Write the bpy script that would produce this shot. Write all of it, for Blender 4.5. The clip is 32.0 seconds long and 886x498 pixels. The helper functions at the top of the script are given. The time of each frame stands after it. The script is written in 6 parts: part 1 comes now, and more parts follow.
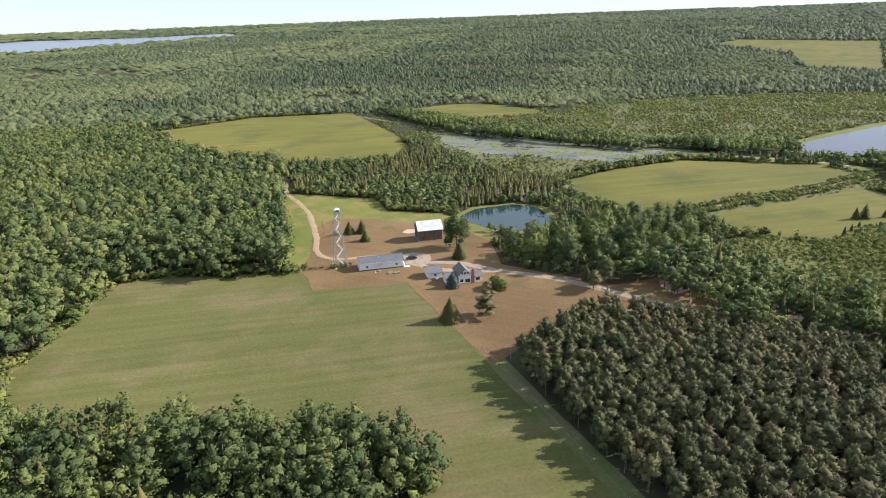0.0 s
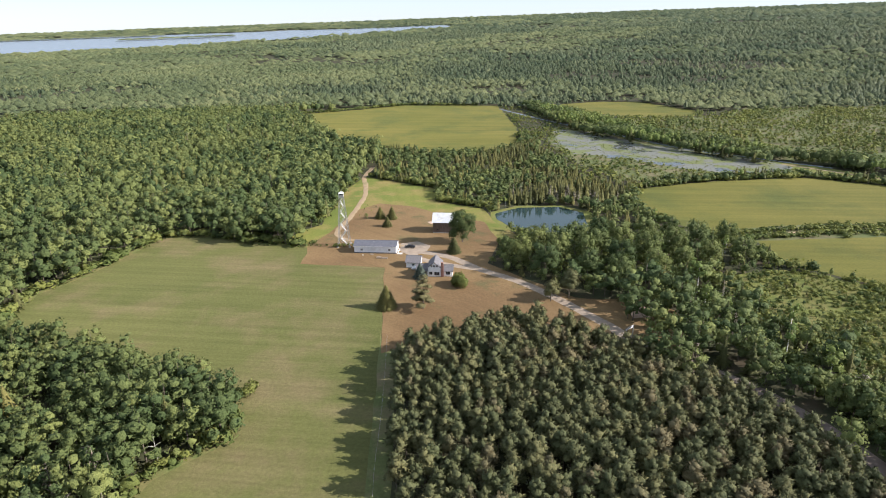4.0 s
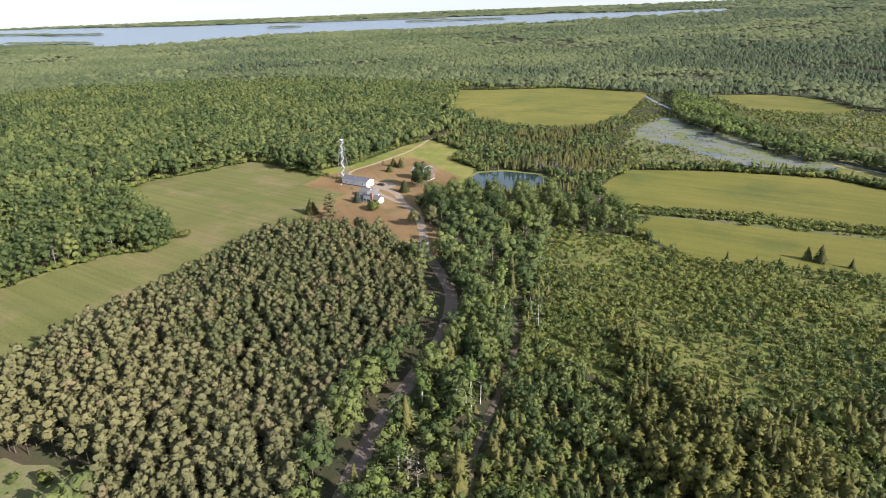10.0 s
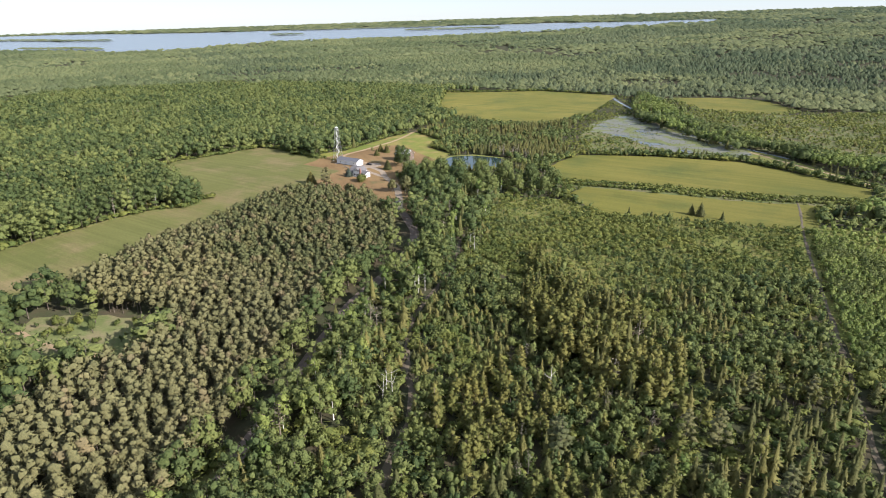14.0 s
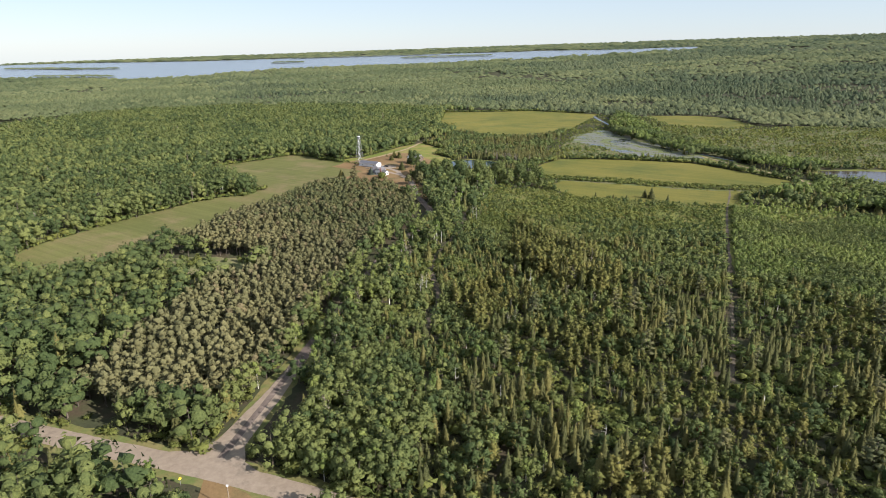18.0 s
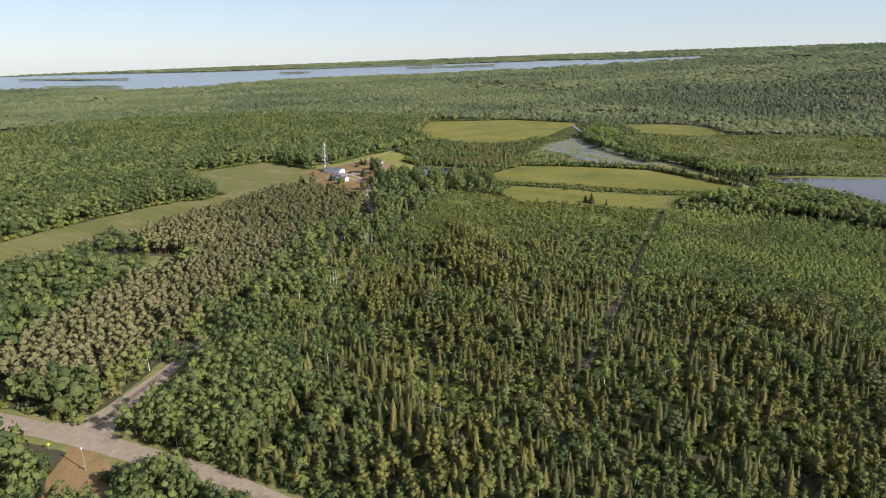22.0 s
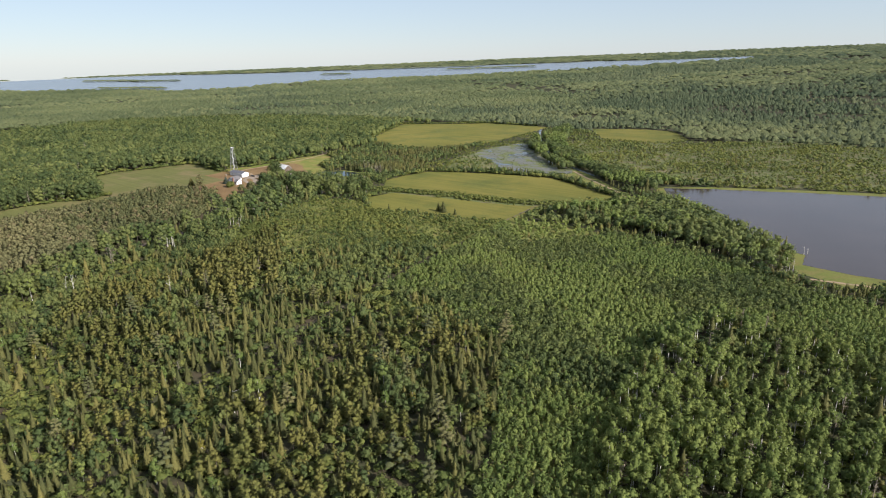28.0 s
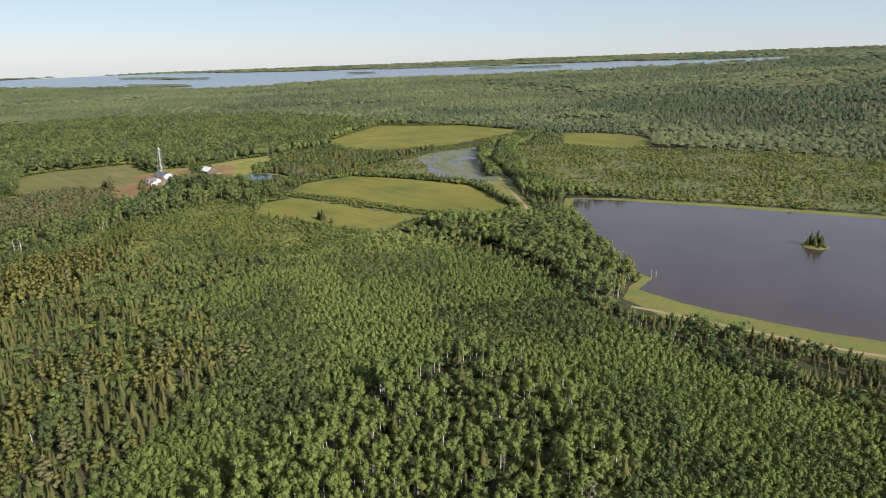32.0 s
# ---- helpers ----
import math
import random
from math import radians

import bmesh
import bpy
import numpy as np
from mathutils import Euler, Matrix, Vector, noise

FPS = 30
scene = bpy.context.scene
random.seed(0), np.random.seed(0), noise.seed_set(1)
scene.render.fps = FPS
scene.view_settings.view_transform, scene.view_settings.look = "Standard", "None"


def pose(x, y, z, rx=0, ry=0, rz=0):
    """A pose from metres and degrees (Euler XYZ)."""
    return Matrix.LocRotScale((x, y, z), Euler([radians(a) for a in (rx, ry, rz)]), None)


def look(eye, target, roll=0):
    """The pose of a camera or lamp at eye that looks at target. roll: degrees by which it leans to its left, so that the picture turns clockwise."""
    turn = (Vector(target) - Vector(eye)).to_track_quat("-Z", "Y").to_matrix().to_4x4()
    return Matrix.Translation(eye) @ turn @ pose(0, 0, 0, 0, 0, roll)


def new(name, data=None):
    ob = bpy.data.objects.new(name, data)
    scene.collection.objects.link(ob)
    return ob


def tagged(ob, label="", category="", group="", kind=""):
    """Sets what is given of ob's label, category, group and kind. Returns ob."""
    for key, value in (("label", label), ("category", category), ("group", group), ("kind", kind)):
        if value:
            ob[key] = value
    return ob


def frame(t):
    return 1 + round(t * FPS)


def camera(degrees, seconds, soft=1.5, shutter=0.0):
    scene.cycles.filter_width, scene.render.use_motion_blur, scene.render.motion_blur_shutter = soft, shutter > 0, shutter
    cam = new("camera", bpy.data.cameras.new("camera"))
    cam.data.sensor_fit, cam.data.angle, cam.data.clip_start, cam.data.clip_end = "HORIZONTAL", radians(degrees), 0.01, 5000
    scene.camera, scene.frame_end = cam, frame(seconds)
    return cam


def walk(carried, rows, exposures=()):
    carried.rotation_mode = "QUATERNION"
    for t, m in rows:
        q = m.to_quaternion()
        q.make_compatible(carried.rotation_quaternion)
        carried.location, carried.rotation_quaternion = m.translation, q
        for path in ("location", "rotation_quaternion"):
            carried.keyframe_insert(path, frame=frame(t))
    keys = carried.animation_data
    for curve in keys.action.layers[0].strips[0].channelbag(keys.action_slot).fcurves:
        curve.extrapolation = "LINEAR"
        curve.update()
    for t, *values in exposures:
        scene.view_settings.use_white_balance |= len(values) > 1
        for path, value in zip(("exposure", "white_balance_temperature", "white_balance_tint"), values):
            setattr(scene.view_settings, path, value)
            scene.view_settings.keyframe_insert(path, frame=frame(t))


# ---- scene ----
cam = camera(71.0, 32.0, 1.0)
METRES, EYE, TILT, LEAN, TURN = 882.35, 105.0, 0.0, 0.0, -26.4
ROWS = [
    (0.0, 0.0, 0.0, 0.0, -0.33, -19.55, 0.92),
    (0.5, 0.0108, -0.0008, -0.0, 3.76, -19.49, 0.8),
    (1.0, 0.0216, -0.0009, -0.0001, 7.68, -19.44, 0.75),
    (1.5, 0.0324, -0.0003, -0.0, 10.86, -19.47, 0.7),
    (2.0, 0.0432, 0.001, 0.0001, 13.89, -19.52, 0.66),
    (2.5, 0.054, 0.0028, 0.0001, 15.68, -19.54, 0.63),
    (3.0, 0.0713, 0.006, 0.0002, 16.98, -19.68, 0.62),
    (3.5, 0.0918, 0.0098, 0.0005, 17.83, -19.84, 0.61),
    (5.5, 0.1735, 0.013, 0.0024, 26.2, -20.24, 0.61),
    (6.0, 0.1945, 0.013, 0.0029, 27.51, -20.37, 0.58),
    (6.5, 0.2152, 0.0138, 0.0035, 29.39, -20.49, 0.54),
    (7.0, 0.2363, 0.0152, 0.0041, 32.52, -20.55, 0.51),
    (7.5, 0.2572, 0.0178, 0.0047, 36.96, -20.57, 0.49),
    (8.0, 0.2783, 0.0214, 0.0055, 41.91, -20.56, 0.54),
    (8.5, 0.2977, 0.0279, 0.0059, 43.65, -20.7, 0.57),
    (9.0, 0.3169, 0.0326, 0.0066, 44.62, -20.84, 0.63),
    (9.5, 0.3321, 0.0315, 0.0069, 44.82, -20.96, 0.59),
    (10.0, 0.3449, 0.0269, 0.0074, 45.13, -21.16, 0.58),
    (10.5, 0.3562, 0.0209, 0.0077, 45.28, -21.25, 0.55),
    (11.0, 0.367, 0.0147, 0.0082, 45.38, -21.38, 0.51),
    (11.5, 0.3782, 0.0085, 0.0085, 45.48, -21.5, 0.5),
    (12.0, 0.39, 0.0024, 0.0088, 45.51, -21.62, 0.45),
    (12.5, 0.4019, -0.0037, 0.0092, 45.5, -20.84, 0.43),
    (13.0, 0.4141, -0.0092, 0.0097, 45.54, -20.42, 0.4),
    (13.5, 0.4249, -0.0194, 0.0095, 45.33, -20.4, 0.29),
    (14.0, 0.435, -0.0321, 0.0097, 45.25, -20.47, 0.26),
    (14.5, 0.4446, -0.0445, 0.0097, 45.2, -20.52, 0.26),
    (16.5, 0.4848, -0.0925, 0.0102, 44.83, -20.17, 0.29),
    (17.0, 0.4952, -0.1046, 0.0102, 44.76, -20.03, 0.34),
    (17.5, 0.5052, -0.1168, 0.0103, 44.7, -19.87, 0.36),
    (18.0, 0.5145, -0.1279, 0.0104, 44.63, -18.15, 0.39),
    (18.5, 0.5227, -0.1378, 0.0105, 44.59, -17.61, 0.34),
    (19.0, 0.5257, -0.1418, 0.0106, 44.65, -17.55, 0.43),
    (19.5, 0.5258, -0.1419, 0.0105, 44.6, -17.54, 0.46),
    (20.0, 0.5299, -0.1376, 0.0106, 44.28, -17.53, 0.49),
    (20.5, 0.5371, -0.1309, 0.0106, 44.39, -17.47, 0.49),
    (21.0, 0.5472, -0.1222, 0.0106, 44.24, -17.44, 0.54),
    (21.5, 0.5597, -0.112, 0.0106, 44.18, -17.37, 0.53),
    (22.0, 0.5723, -0.1019, 0.0107, 45.77, -17.28, 0.57),
    (22.5, 0.5836, -0.092, 0.0108, 46.19, -17.23, 0.62),
    (23.0, 0.5938, -0.0823, 0.0111, 46.7, -17.2, 0.68),
    (23.5, 0.6034, -0.0728, 0.0113, 48.16, -17.18, 0.66),
    (24.0, 0.6139, -0.0619, 0.0114, 49.18, -17.14, 0.69),
    (24.5, 0.6261, -0.0497, 0.0118, 49.81, -17.1, 0.68),
    (25.0, 0.639, -0.037, 0.0115, 50.27, -17.07, 0.7),
    (25.5, 0.65, -0.024, 0.0116, 50.59, -17.06, 0.79),
    (27.5, 0.6842, 0.0327, 0.0126, 51.61, -17.18, 0.79),
    (28.0, 0.6941, 0.0478, 0.013, 51.82, -17.17, 0.79),
    (28.5, 0.7034, 0.0634, 0.0134, 53.24, -17.13, 0.78),
    (29.0, 0.7121, 0.0797, 0.0138, 54.15, -17.12, 0.71),
    (29.5, 0.7207, 0.0962, 0.014, 54.64, -17.12, 0.73),
    (30.0, 0.7289, 0.1127, 0.0143, 54.94, -17.12, 0.7),
    (30.5, 0.7367, 0.1286, 0.0145, 55.21, -17.14, 0.64),
    (31.0, 0.7444, 0.1444, 0.0148, 55.49, -17.17, 0.65),
    (31.5, 0.752, 0.1595, 0.015, 55.73, -17.21, 0.64),
    (32.0, 0.7598, 0.1752, 0.0154, 55.91, -17.25, 0.61),
]
walk(cam, [(t, pose(0, 0, EYE, TILT, LEAN, TURN) @ pose(METRES * x, METRES * y, METRES * z, 90 + pitch, roll, yaw)) for t, x, y, z, yaw, pitch, roll in ROWS], exposures=[(0.0, 1.35, 6200, 14), (5.0, 1.3, 6200, 14), (9.0, 1.25, 6200, 14), (17.0, 1.25, 6200, 14), (18.5, 1.0, 6300, 13), (25.0, 0.9, 6300, 13), (32.0, 0.8, 6300, 13)])

# ---- daylight: low sun from the east, clear sky ----
SUN_AZ, SUN_EL = radians(104.0), radians(29.0)
world = bpy.data.worlds.new("sky_world")
scene.world = world
world.use_nodes = True
wn = world.node_tree.nodes
sky = wn.new("ShaderNodeTexSky")
sky.sky_type = "NISHITA"
sky.sun_disc = False
sky.sun_elevation, sky.sun_rotation = SUN_EL, SUN_AZ
sky.altitude, sky.air_density, sky.dust_density, sky.ozone_density = 900, 1.0, 0.3, 3.0
# summer haze whitens the whole dome evenly
haze = wn.new("ShaderNodeMix")
haze.data_type = "RGBA"
haze.inputs[0].default_value = 0.7
haze.inputs[7].default_value = (3.55, 4.0, 4.4, 1)
world.node_tree.links.new(sky.outputs[0], haze.inputs[6])
wn["Background"].inputs["Strength"].default_value = 0.086
world.node_tree.links.new(haze.outputs[2], wn["Background"].inputs["Color"])
sun_data = bpy.data.lights.new("sun", "SUN")
sun_data.energy, sun_data.angle, sun_data.color = 4.2, radians(0.5), (1.0, 0.94, 0.86)
sun = new("sun", sun_data)
sun_way = Vector((math.sin(SUN_AZ) * math.cos(SUN_EL), math.cos(SUN_AZ) * math.cos(SUN_EL), math.sin(SUN_EL)))
sun.matrix_world = look(sun_way * 300, (0, 0, 0))

# ---- materials ----
def nodes_of(name):
    m = bpy.data.materials.new(name)
    m.use_nodes = True
    t = m.node_tree
    return m, t, t.nodes["Principled BSDF"]


def place(t, scale=(1, 1, 1), turn=0.0, how="POINT"):
    geo = t.nodes.new("ShaderNodeNewGeometry")
    mp = t.nodes.new("ShaderNodeMapping")
    mp.vector_type = how
    mp.inputs["Scale"].default_value = scale
    mp.inputs["Rotation"].default_value = (0, 0, radians(turn))
    t.links.new(geo.outputs["Position"], mp.inputs["Vector"])
    return mp.outputs[0]


def noise_at(t, vec, scale, detail=4.0, rough=0.55):
    n = t.nodes.new("ShaderNodeTexNoise")
    n.inputs["Scale"].default_value, n.inputs["Detail"].default_value, n.inputs["Roughness"].default_value = scale, detail, rough
    t.links.new(vec, n.inputs["Vector"])
    return n.outputs["Fac"]


def ramp(t, fac, lo, hi, a=(0, 0, 0), b=(1, 1, 1)):
    r = t.nodes.new("ShaderNodeValToRGB")
    e = r.color_ramp.elements
    e[0].position, e[1].position = lo, hi
    e[0].color, e[1].color = (*a, 1), (*b, 1)
    t.links.new(fac, r.inputs[0])
    return r.outputs[0]


def blend(t, fac, a, b, how="MIX"):
    m = t.nodes.new("ShaderNodeMix")
    m.data_type, m.blend_type = "RGBA", how
    for i, v in ((0, fac), (6, a), (7, b)):
        if isinstance(v, (int, float)):
            m.inputs[i].default_value = v
        elif isinstance(v, tuple):
            m.inputs[i].default_value = (*v, 1)
        else:
            t.links.new(v, m.inputs[i])
    return m.outputs[2]


def relief(t, bsdf, height, strength, distance):
    b = t.nodes.new("ShaderNodeBump")
    b.inputs["Strength"].default_value, b.inputs["Distance"].default_value = strength, distance
    t.links.new(height, b.inputs["Height"])
    t.links.new(b.outputs[0], bsdf.inputs["Normal"])


def turf(name, low, high, stain, turn=0.0, stripe=0.0, patch=0.02, edge=(0.45, 0.62), width=6.0):
    """Grassland: two greens by patches, stained areas, mowing swaths along one bearing, fine tufts."""
    m, t, bsdf = nodes_of(name)
    pos = place(t)
    base = blend(t, ramp(t, noise_at(t, pos, patch, 5), 0.35, 0.65), low, high)
    base = blend(t, ramp(t, noise_at(t, pos, patch * 2.3, 6, 0.65), *edge), base, stain)
    fine = noise_at(t, pos, 0.9, 5, 0.7)
    base = blend(t, 0.55, base, ramp(t, fine, 0.25, 0.75, (0.35, 0.35, 0.35), (1, 1, 1)), "MULTIPLY")
    if stripe:
        line = noise_at(t, place(t, (width, 160.0, 1), turn, "TEXTURE"), 1.0, 3, 0.6)
        base = blend(t, stripe, base, ramp(t, line, 0.35, 0.65, (0.45, 0.5, 0.4), (1.0, 1.0, 1.0)), "MULTIPLY")
    t.links.new(base, bsdf.inputs["Base Color"])
    bsdf.inputs["Roughness"].default_value, bsdf.inputs["Diffuse Roughness"].default_value = 0.95, 0.3
    bsdf.inputs["Specular IOR Level"].default_value = 0.15
    relief(t, bsdf, fine, 0.5, 0.25)
    return m


def foliage(name, dark, light, odd=None, clear=0.3, dusty=0.2, tuft=1.3, depth=0.7):
    """Leaves: tone from tree to tree and from tuft to tuft, fine relief, some light passing through."""
    m, t, bsdf = nodes_of(name)
    att = t.nodes.new("ShaderNodeAttribute")
    att.attribute_name = "tone"
    info = t.nodes.new("ShaderNodeObjectInfo")
    add = t.nodes.new("ShaderNodeMath")
    t.links.new(att.outputs["Fac"], add.inputs[0])
    t.links.new(info.outputs["Random"], add.inputs[1])
    wrap = t.nodes.new("ShaderNodeMath")
    wrap.operation = "FRACT"
    t.links.new(add.outputs[0], wrap.inputs[0])
    col = ramp(t, wrap.outputs[0], 0.05, 0.85, dark, light)
    if odd:
        col = blend(t, ramp(t, wrap.outputs[0], 0.93, 0.95), col, odd)
    pos = place(t)
    leafy = noise_at(t, pos, tuft, 3, 0.65)
    geo = t.nodes.new("ShaderNodeNewGeometry")
    col = blend(t, 0.4, col, ramp(t, geo.outputs["Random Per Island"], 0.0, 1.0, (0.75, 0.78, 0.75), (1.15, 1.12, 1.06)), "MULTIPLY")
    col = blend(t, 0.8, col, ramp(t, leafy, 0.3, 0.7, (0.62, 0.66, 0.66), (1.22, 1.18, 1.08)), "MULTIPLY")
    col = blend(t, 0.5, col, ramp(t, noise_at(t, pos, 0.012, 4), 0.3, 0.7, (0.72, 0.8, 0.75), (1.2, 1.1, 0.95)), "MULTIPLY")
    t.links.new(col, bsdf.inputs["Base Color"])
    bsdf.inputs["Roughness"].default_value, bsdf.inputs["Diffuse Roughness"].default_value = 0.75, dusty
    bsdf.inputs["Specular IOR Level"].default_value = 0.2
    relief(t, bsdf, leafy, 1.0, depth)
    tr = t.nodes.new("ShaderNodeBsdfTranslucent")
    t.links.new(col, tr.inputs["Color"])
    t.links.new(bsdf.inputs["Normal"].links[0].from_socket, tr.inputs["Normal"])
    mix = t.nodes.new("ShaderNodeMixShader")
    mix.inputs[0].default_value = clear
    out = t.nodes["Material Output"]
    t.links.new(bsdf.outputs[0], mix.inputs[1])
    t.links.new(tr.outputs[0], mix.inputs[2])
    t.links.new(mix.outputs[0], out.inputs[0])
    return m


def rough_stuff(name, a, b, scale=2.0, rough=0.8, bump=0.3, metal=0.0, stretch=(1, 1, 1), worn=None):
    """Painted board, metal sheet, bark, gravel: two tones, fine grain, wear."""
    m, t, bsdf = nodes_of(name)
    pos = place(t, stretch)
    n = noise_at(t, pos, scale, 6, 0.65)
    col = blend(t, ramp(t, n, 0.3, 0.7), a, b)
    if worn:
        col = blend(t, ramp(t, noise_at(t, place(t), scale * 0.23, 5, 0.7), 0.55, 0.68), col, worn)
    t.links.new(col, bsdf.inputs["Base Color"])
    bsdf.inputs["Roughness"].default_value, bsdf.inputs["Metallic"].default_value = rough, metal
    relief(t, bsdf, noise_at(t, pos, scale * 6, 4, 0.7), bump, 0.05)
    return m


def water(name, tint, rough=0.05, ripple=0.15, scale=0.7):
    m, t, bsdf = nodes_of(name)
    pos = place(t)
    t.links.new(blend(t, ramp(t, noise_at(t, pos, 0.02, 4), 0.3, 0.7), tint, tuple(c * 1.35 for c in tint)), bsdf.inputs["Base Color"])
    bsdf.inputs["Roughness"].default_value = rough
    bsdf.inputs["IOR"].default_value = 1.333
    relief(t, bsdf, noise_at(t, pos, scale, 3), ripple, 0.1)
    return m


def weedy_water(name):
    """Shallow water: mats of grey floating leaves and mud, open pools between them."""
    m, t, bsdf = nodes_of(name)
    pos = place(t)
    mats = ramp(t, noise_at(t, pos, 0.03, 6, 0.62), 0.53, 0.60)
    grain = noise_at(t, pos, 0.35, 5, 0.7)
    weed = blend(t, ramp(t, grain, 0.3, 0.7), (0.105, 0.110, 0.090), (0.190, 0.188, 0.162))
    weed = blend(t, ramp(t, noise_at(t, pos, 0.05, 5, 0.65), 0.48, 0.54), weed, (0.130, 0.145, 0.050))
    t.links.new(blend(t, mats, weed, (0.06, 0.065, 0.06)), bsdf.inputs["Base Color"])
    t.links.new(ramp(t, mats, 0.0, 1.0, (0.65, 0.65, 0.65), (0.1, 0.1, 0.1)), bsdf.inputs["Roughness"])
    bsdf.inputs["IOR"].default_value = 1.333
    relief(t, bsdf, grain, 0.12, 0.1)
    return m


def plain(name, col, rough=0.6, metal=0.0):
    return rough_stuff(name, tuple(c * 0.85 for c in col), tuple(min(1, c * 1.1) for c in col), 1.5, rough, 0.1, metal)


M_FLOOR = turf("woodland_floor", (0.046, 0.050, 0.026), (0.068, 0.074, 0.034), (0.078, 0.062, 0.038), patch=0.03)
M_HAY = turf("hay_stubble", (0.116, 0.124, 0.038), (0.160, 0.156, 0.053), (0.196, 0.160, 0.076), 76, 0.36, 0.010, (0.48, 0.64), 3.2)
M_LAWN = turf("dry_lawn", (0.180, 0.112, 0.054), (0.256, 0.168, 0.080), (0.126, 0.116, 0.050), 40, 0.2, 0.02, (0.56, 0.72), 3.0)
M_NORTH = turf("grass_green", (0.137, 0.169, 0.036), (0.215, 0.215, 0.052), (0.273, 0.215, 0.078), 0, 0.2, 0.02)
M_YELLOW = turf("meadow_yellow", (0.166, 0.160, 0.034), (0.216, 0.190, 0.046), (0.126, 0.138, 0.034), 78, 0.4, 0.009, (0.48, 0.66), 7.0)
M_BANK = turf("bank_grass", (0.138, 0.162, 0.040), (0.192, 0.204, 0.054), (0.20, 0.18, 0.06), patch=0.05)
M_VERGE = turf("verge_grass", (0.15, 0.145, 0.05), (0.21, 0.18, 0.075), (0.12, 0.15, 0.045), patch=0.06)
M_MARSH = turf("marsh_grass", (0.111, 0.137, 0.046), (0.156, 0.169, 0.065), (0.195, 0.169, 0.091), patch=0.03)
M_GRAVEL = rough_stuff("gravel", (0.222, 0.170, 0.122), (0.300, 0.238, 0.174), 0.5, 0.95, 0.4, worn=(0.180, 0.142, 0.105))
# dirt and gravel darkened for tree shade; the worn tone paints sunlit flecks
M_SHADED_DRIVE = rough_stuff("shaded_drive_dirt", (0.112, 0.084, 0.068), (0.165, 0.126, 0.102), 0.4, 0.95, 0.4, worn=(0.24, 0.185, 0.145))
M_TRACK = rough_stuff("track_dirt", (0.24, 0.165, 0.09), (0.33, 0.24, 0.14), 0.3, 0.95, 0.4, worn=(0.17, 0.15, 0.06))
# trail soil, its tone also lowered for the shadow gap along the cutline
M_SKID = rough_stuff("skid_soil_shaded", (0.075, 0.060, 0.040), (0.13, 0.098, 0.062), 0.3, 0.95, 0.4, worn=(0.09, 0.11, 0.04))
M_POND = water("pond_water", (0.020, 0.036, 0.036), 0.05, 0.05)
M_BIG = water("brown_water", (0.046, 0.034, 0.030), 0.16, 0.25)
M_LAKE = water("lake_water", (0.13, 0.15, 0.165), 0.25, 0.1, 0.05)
M_SHALLOW = weedy_water("shallow_water")
L_BROAD = foliage("leaf_broad", (0.079, 0.114, 0.044), (0.187, 0.216, 0.075))
L_PINE = foliage("needle_pine", (0.108, 0.119, 0.054), (0.164, 0.158, 0.071), (0.173, 0.147, 0.080), 0.15, 0.6, 2.2, 0.3)
L_DRY = foliage("needle_dry_pine", (0.145, 0.141, 0.069), (0.189, 0.179, 0.090), (0.191, 0.160, 0.092), 0.15, 1.0, 2.2, 0.3)
L_SPRUCE = foliage("needle_spruce", (0.086, 0.095, 0.037), (0.186, 0.173, 0.060), clear=0.2, tuft=2.2, depth=0.3)
L_ASPEN = foliage("leaf_aspen", (0.130, 0.183, 0.053), (0.222, 0.266, 0.079), tuft=1.8, depth=0.4)
L_LARCH = foliage("needle_larch", (0.138, 0.149, 0.045), (0.212, 0.201, 0.063), clear=0.25, tuft=2.2, depth=0.3)
L_SHRUB = foliage("leaf_shrub", (0.106, 0.139, 0.042), (0.200, 0.218, 0.062), tuft=1.8, depth=0.4)
B_DARK = rough_stuff("bark_dark", (0.07, 0.055, 0.042), (0.15, 0.12, 0.09), 3, 0.95, 0.5, stretch=(1, 1, 0.2))
B_PALE = rough_stuff("bark_pale", (0.38, 0.36, 0.31), (0.60, 0.57, 0.50), 3, 0.9, 0.4, stretch=(1, 1, 0.3), worn=(0.13, 0.12, 0.10))
L_GREY = foliage("twigs_grey", (0.211, 0.178, 0.145), (0.317, 0.277, 0.238), clear=0.05)
L_RED = foliage("leaf_red", (0.20, 0.045, 0.02), (0.26, 0.07, 0.03))
# far leaves greyed in their base colour to stand for aerial haze
L_HAZED = foliage("leaf_far_hazed", (0.106, 0.134, 0.067), (0.192, 0.214, 0.106), tuft=0.5, depth=1.6)
L_FARCONE = foliage("needle_far_hazed", (0.071, 0.099, 0.057), (0.132, 0.154, 0.085), clear=0.2, tuft=0.6, depth=1.6)
TREE_MATS = [L_BROAD, L_PINE, L_SPRUCE, L_ASPEN, L_LARCH, L_SHRUB, B_DARK, B_PALE, L_GREY, L_RED, L_HAZED, L_FARCONE, L_DRY]
M_WHITE = rough_stuff("white_siding", (0.74, 0.74, 0.73), (0.82, 0.82, 0.81), 1.2, 0.5, 0.1, worn=(0.68, 0.67, 0.64))
M_STEEL = rough_stuff("white_steel_sheet", (0.70, 0.71, 0.73), (0.80, 0.81, 0.82), 0.8, 0.4, 0.1, worn=(0.62, 0.62, 0.62))
M_SHINGLE = rough_stuff("grey_shingle", (0.095, 0.09, 0.095), (0.16, 0.15, 0.15), 1.5, 0.9, 0.4, worn=(0.19, 0.18, 0.17))
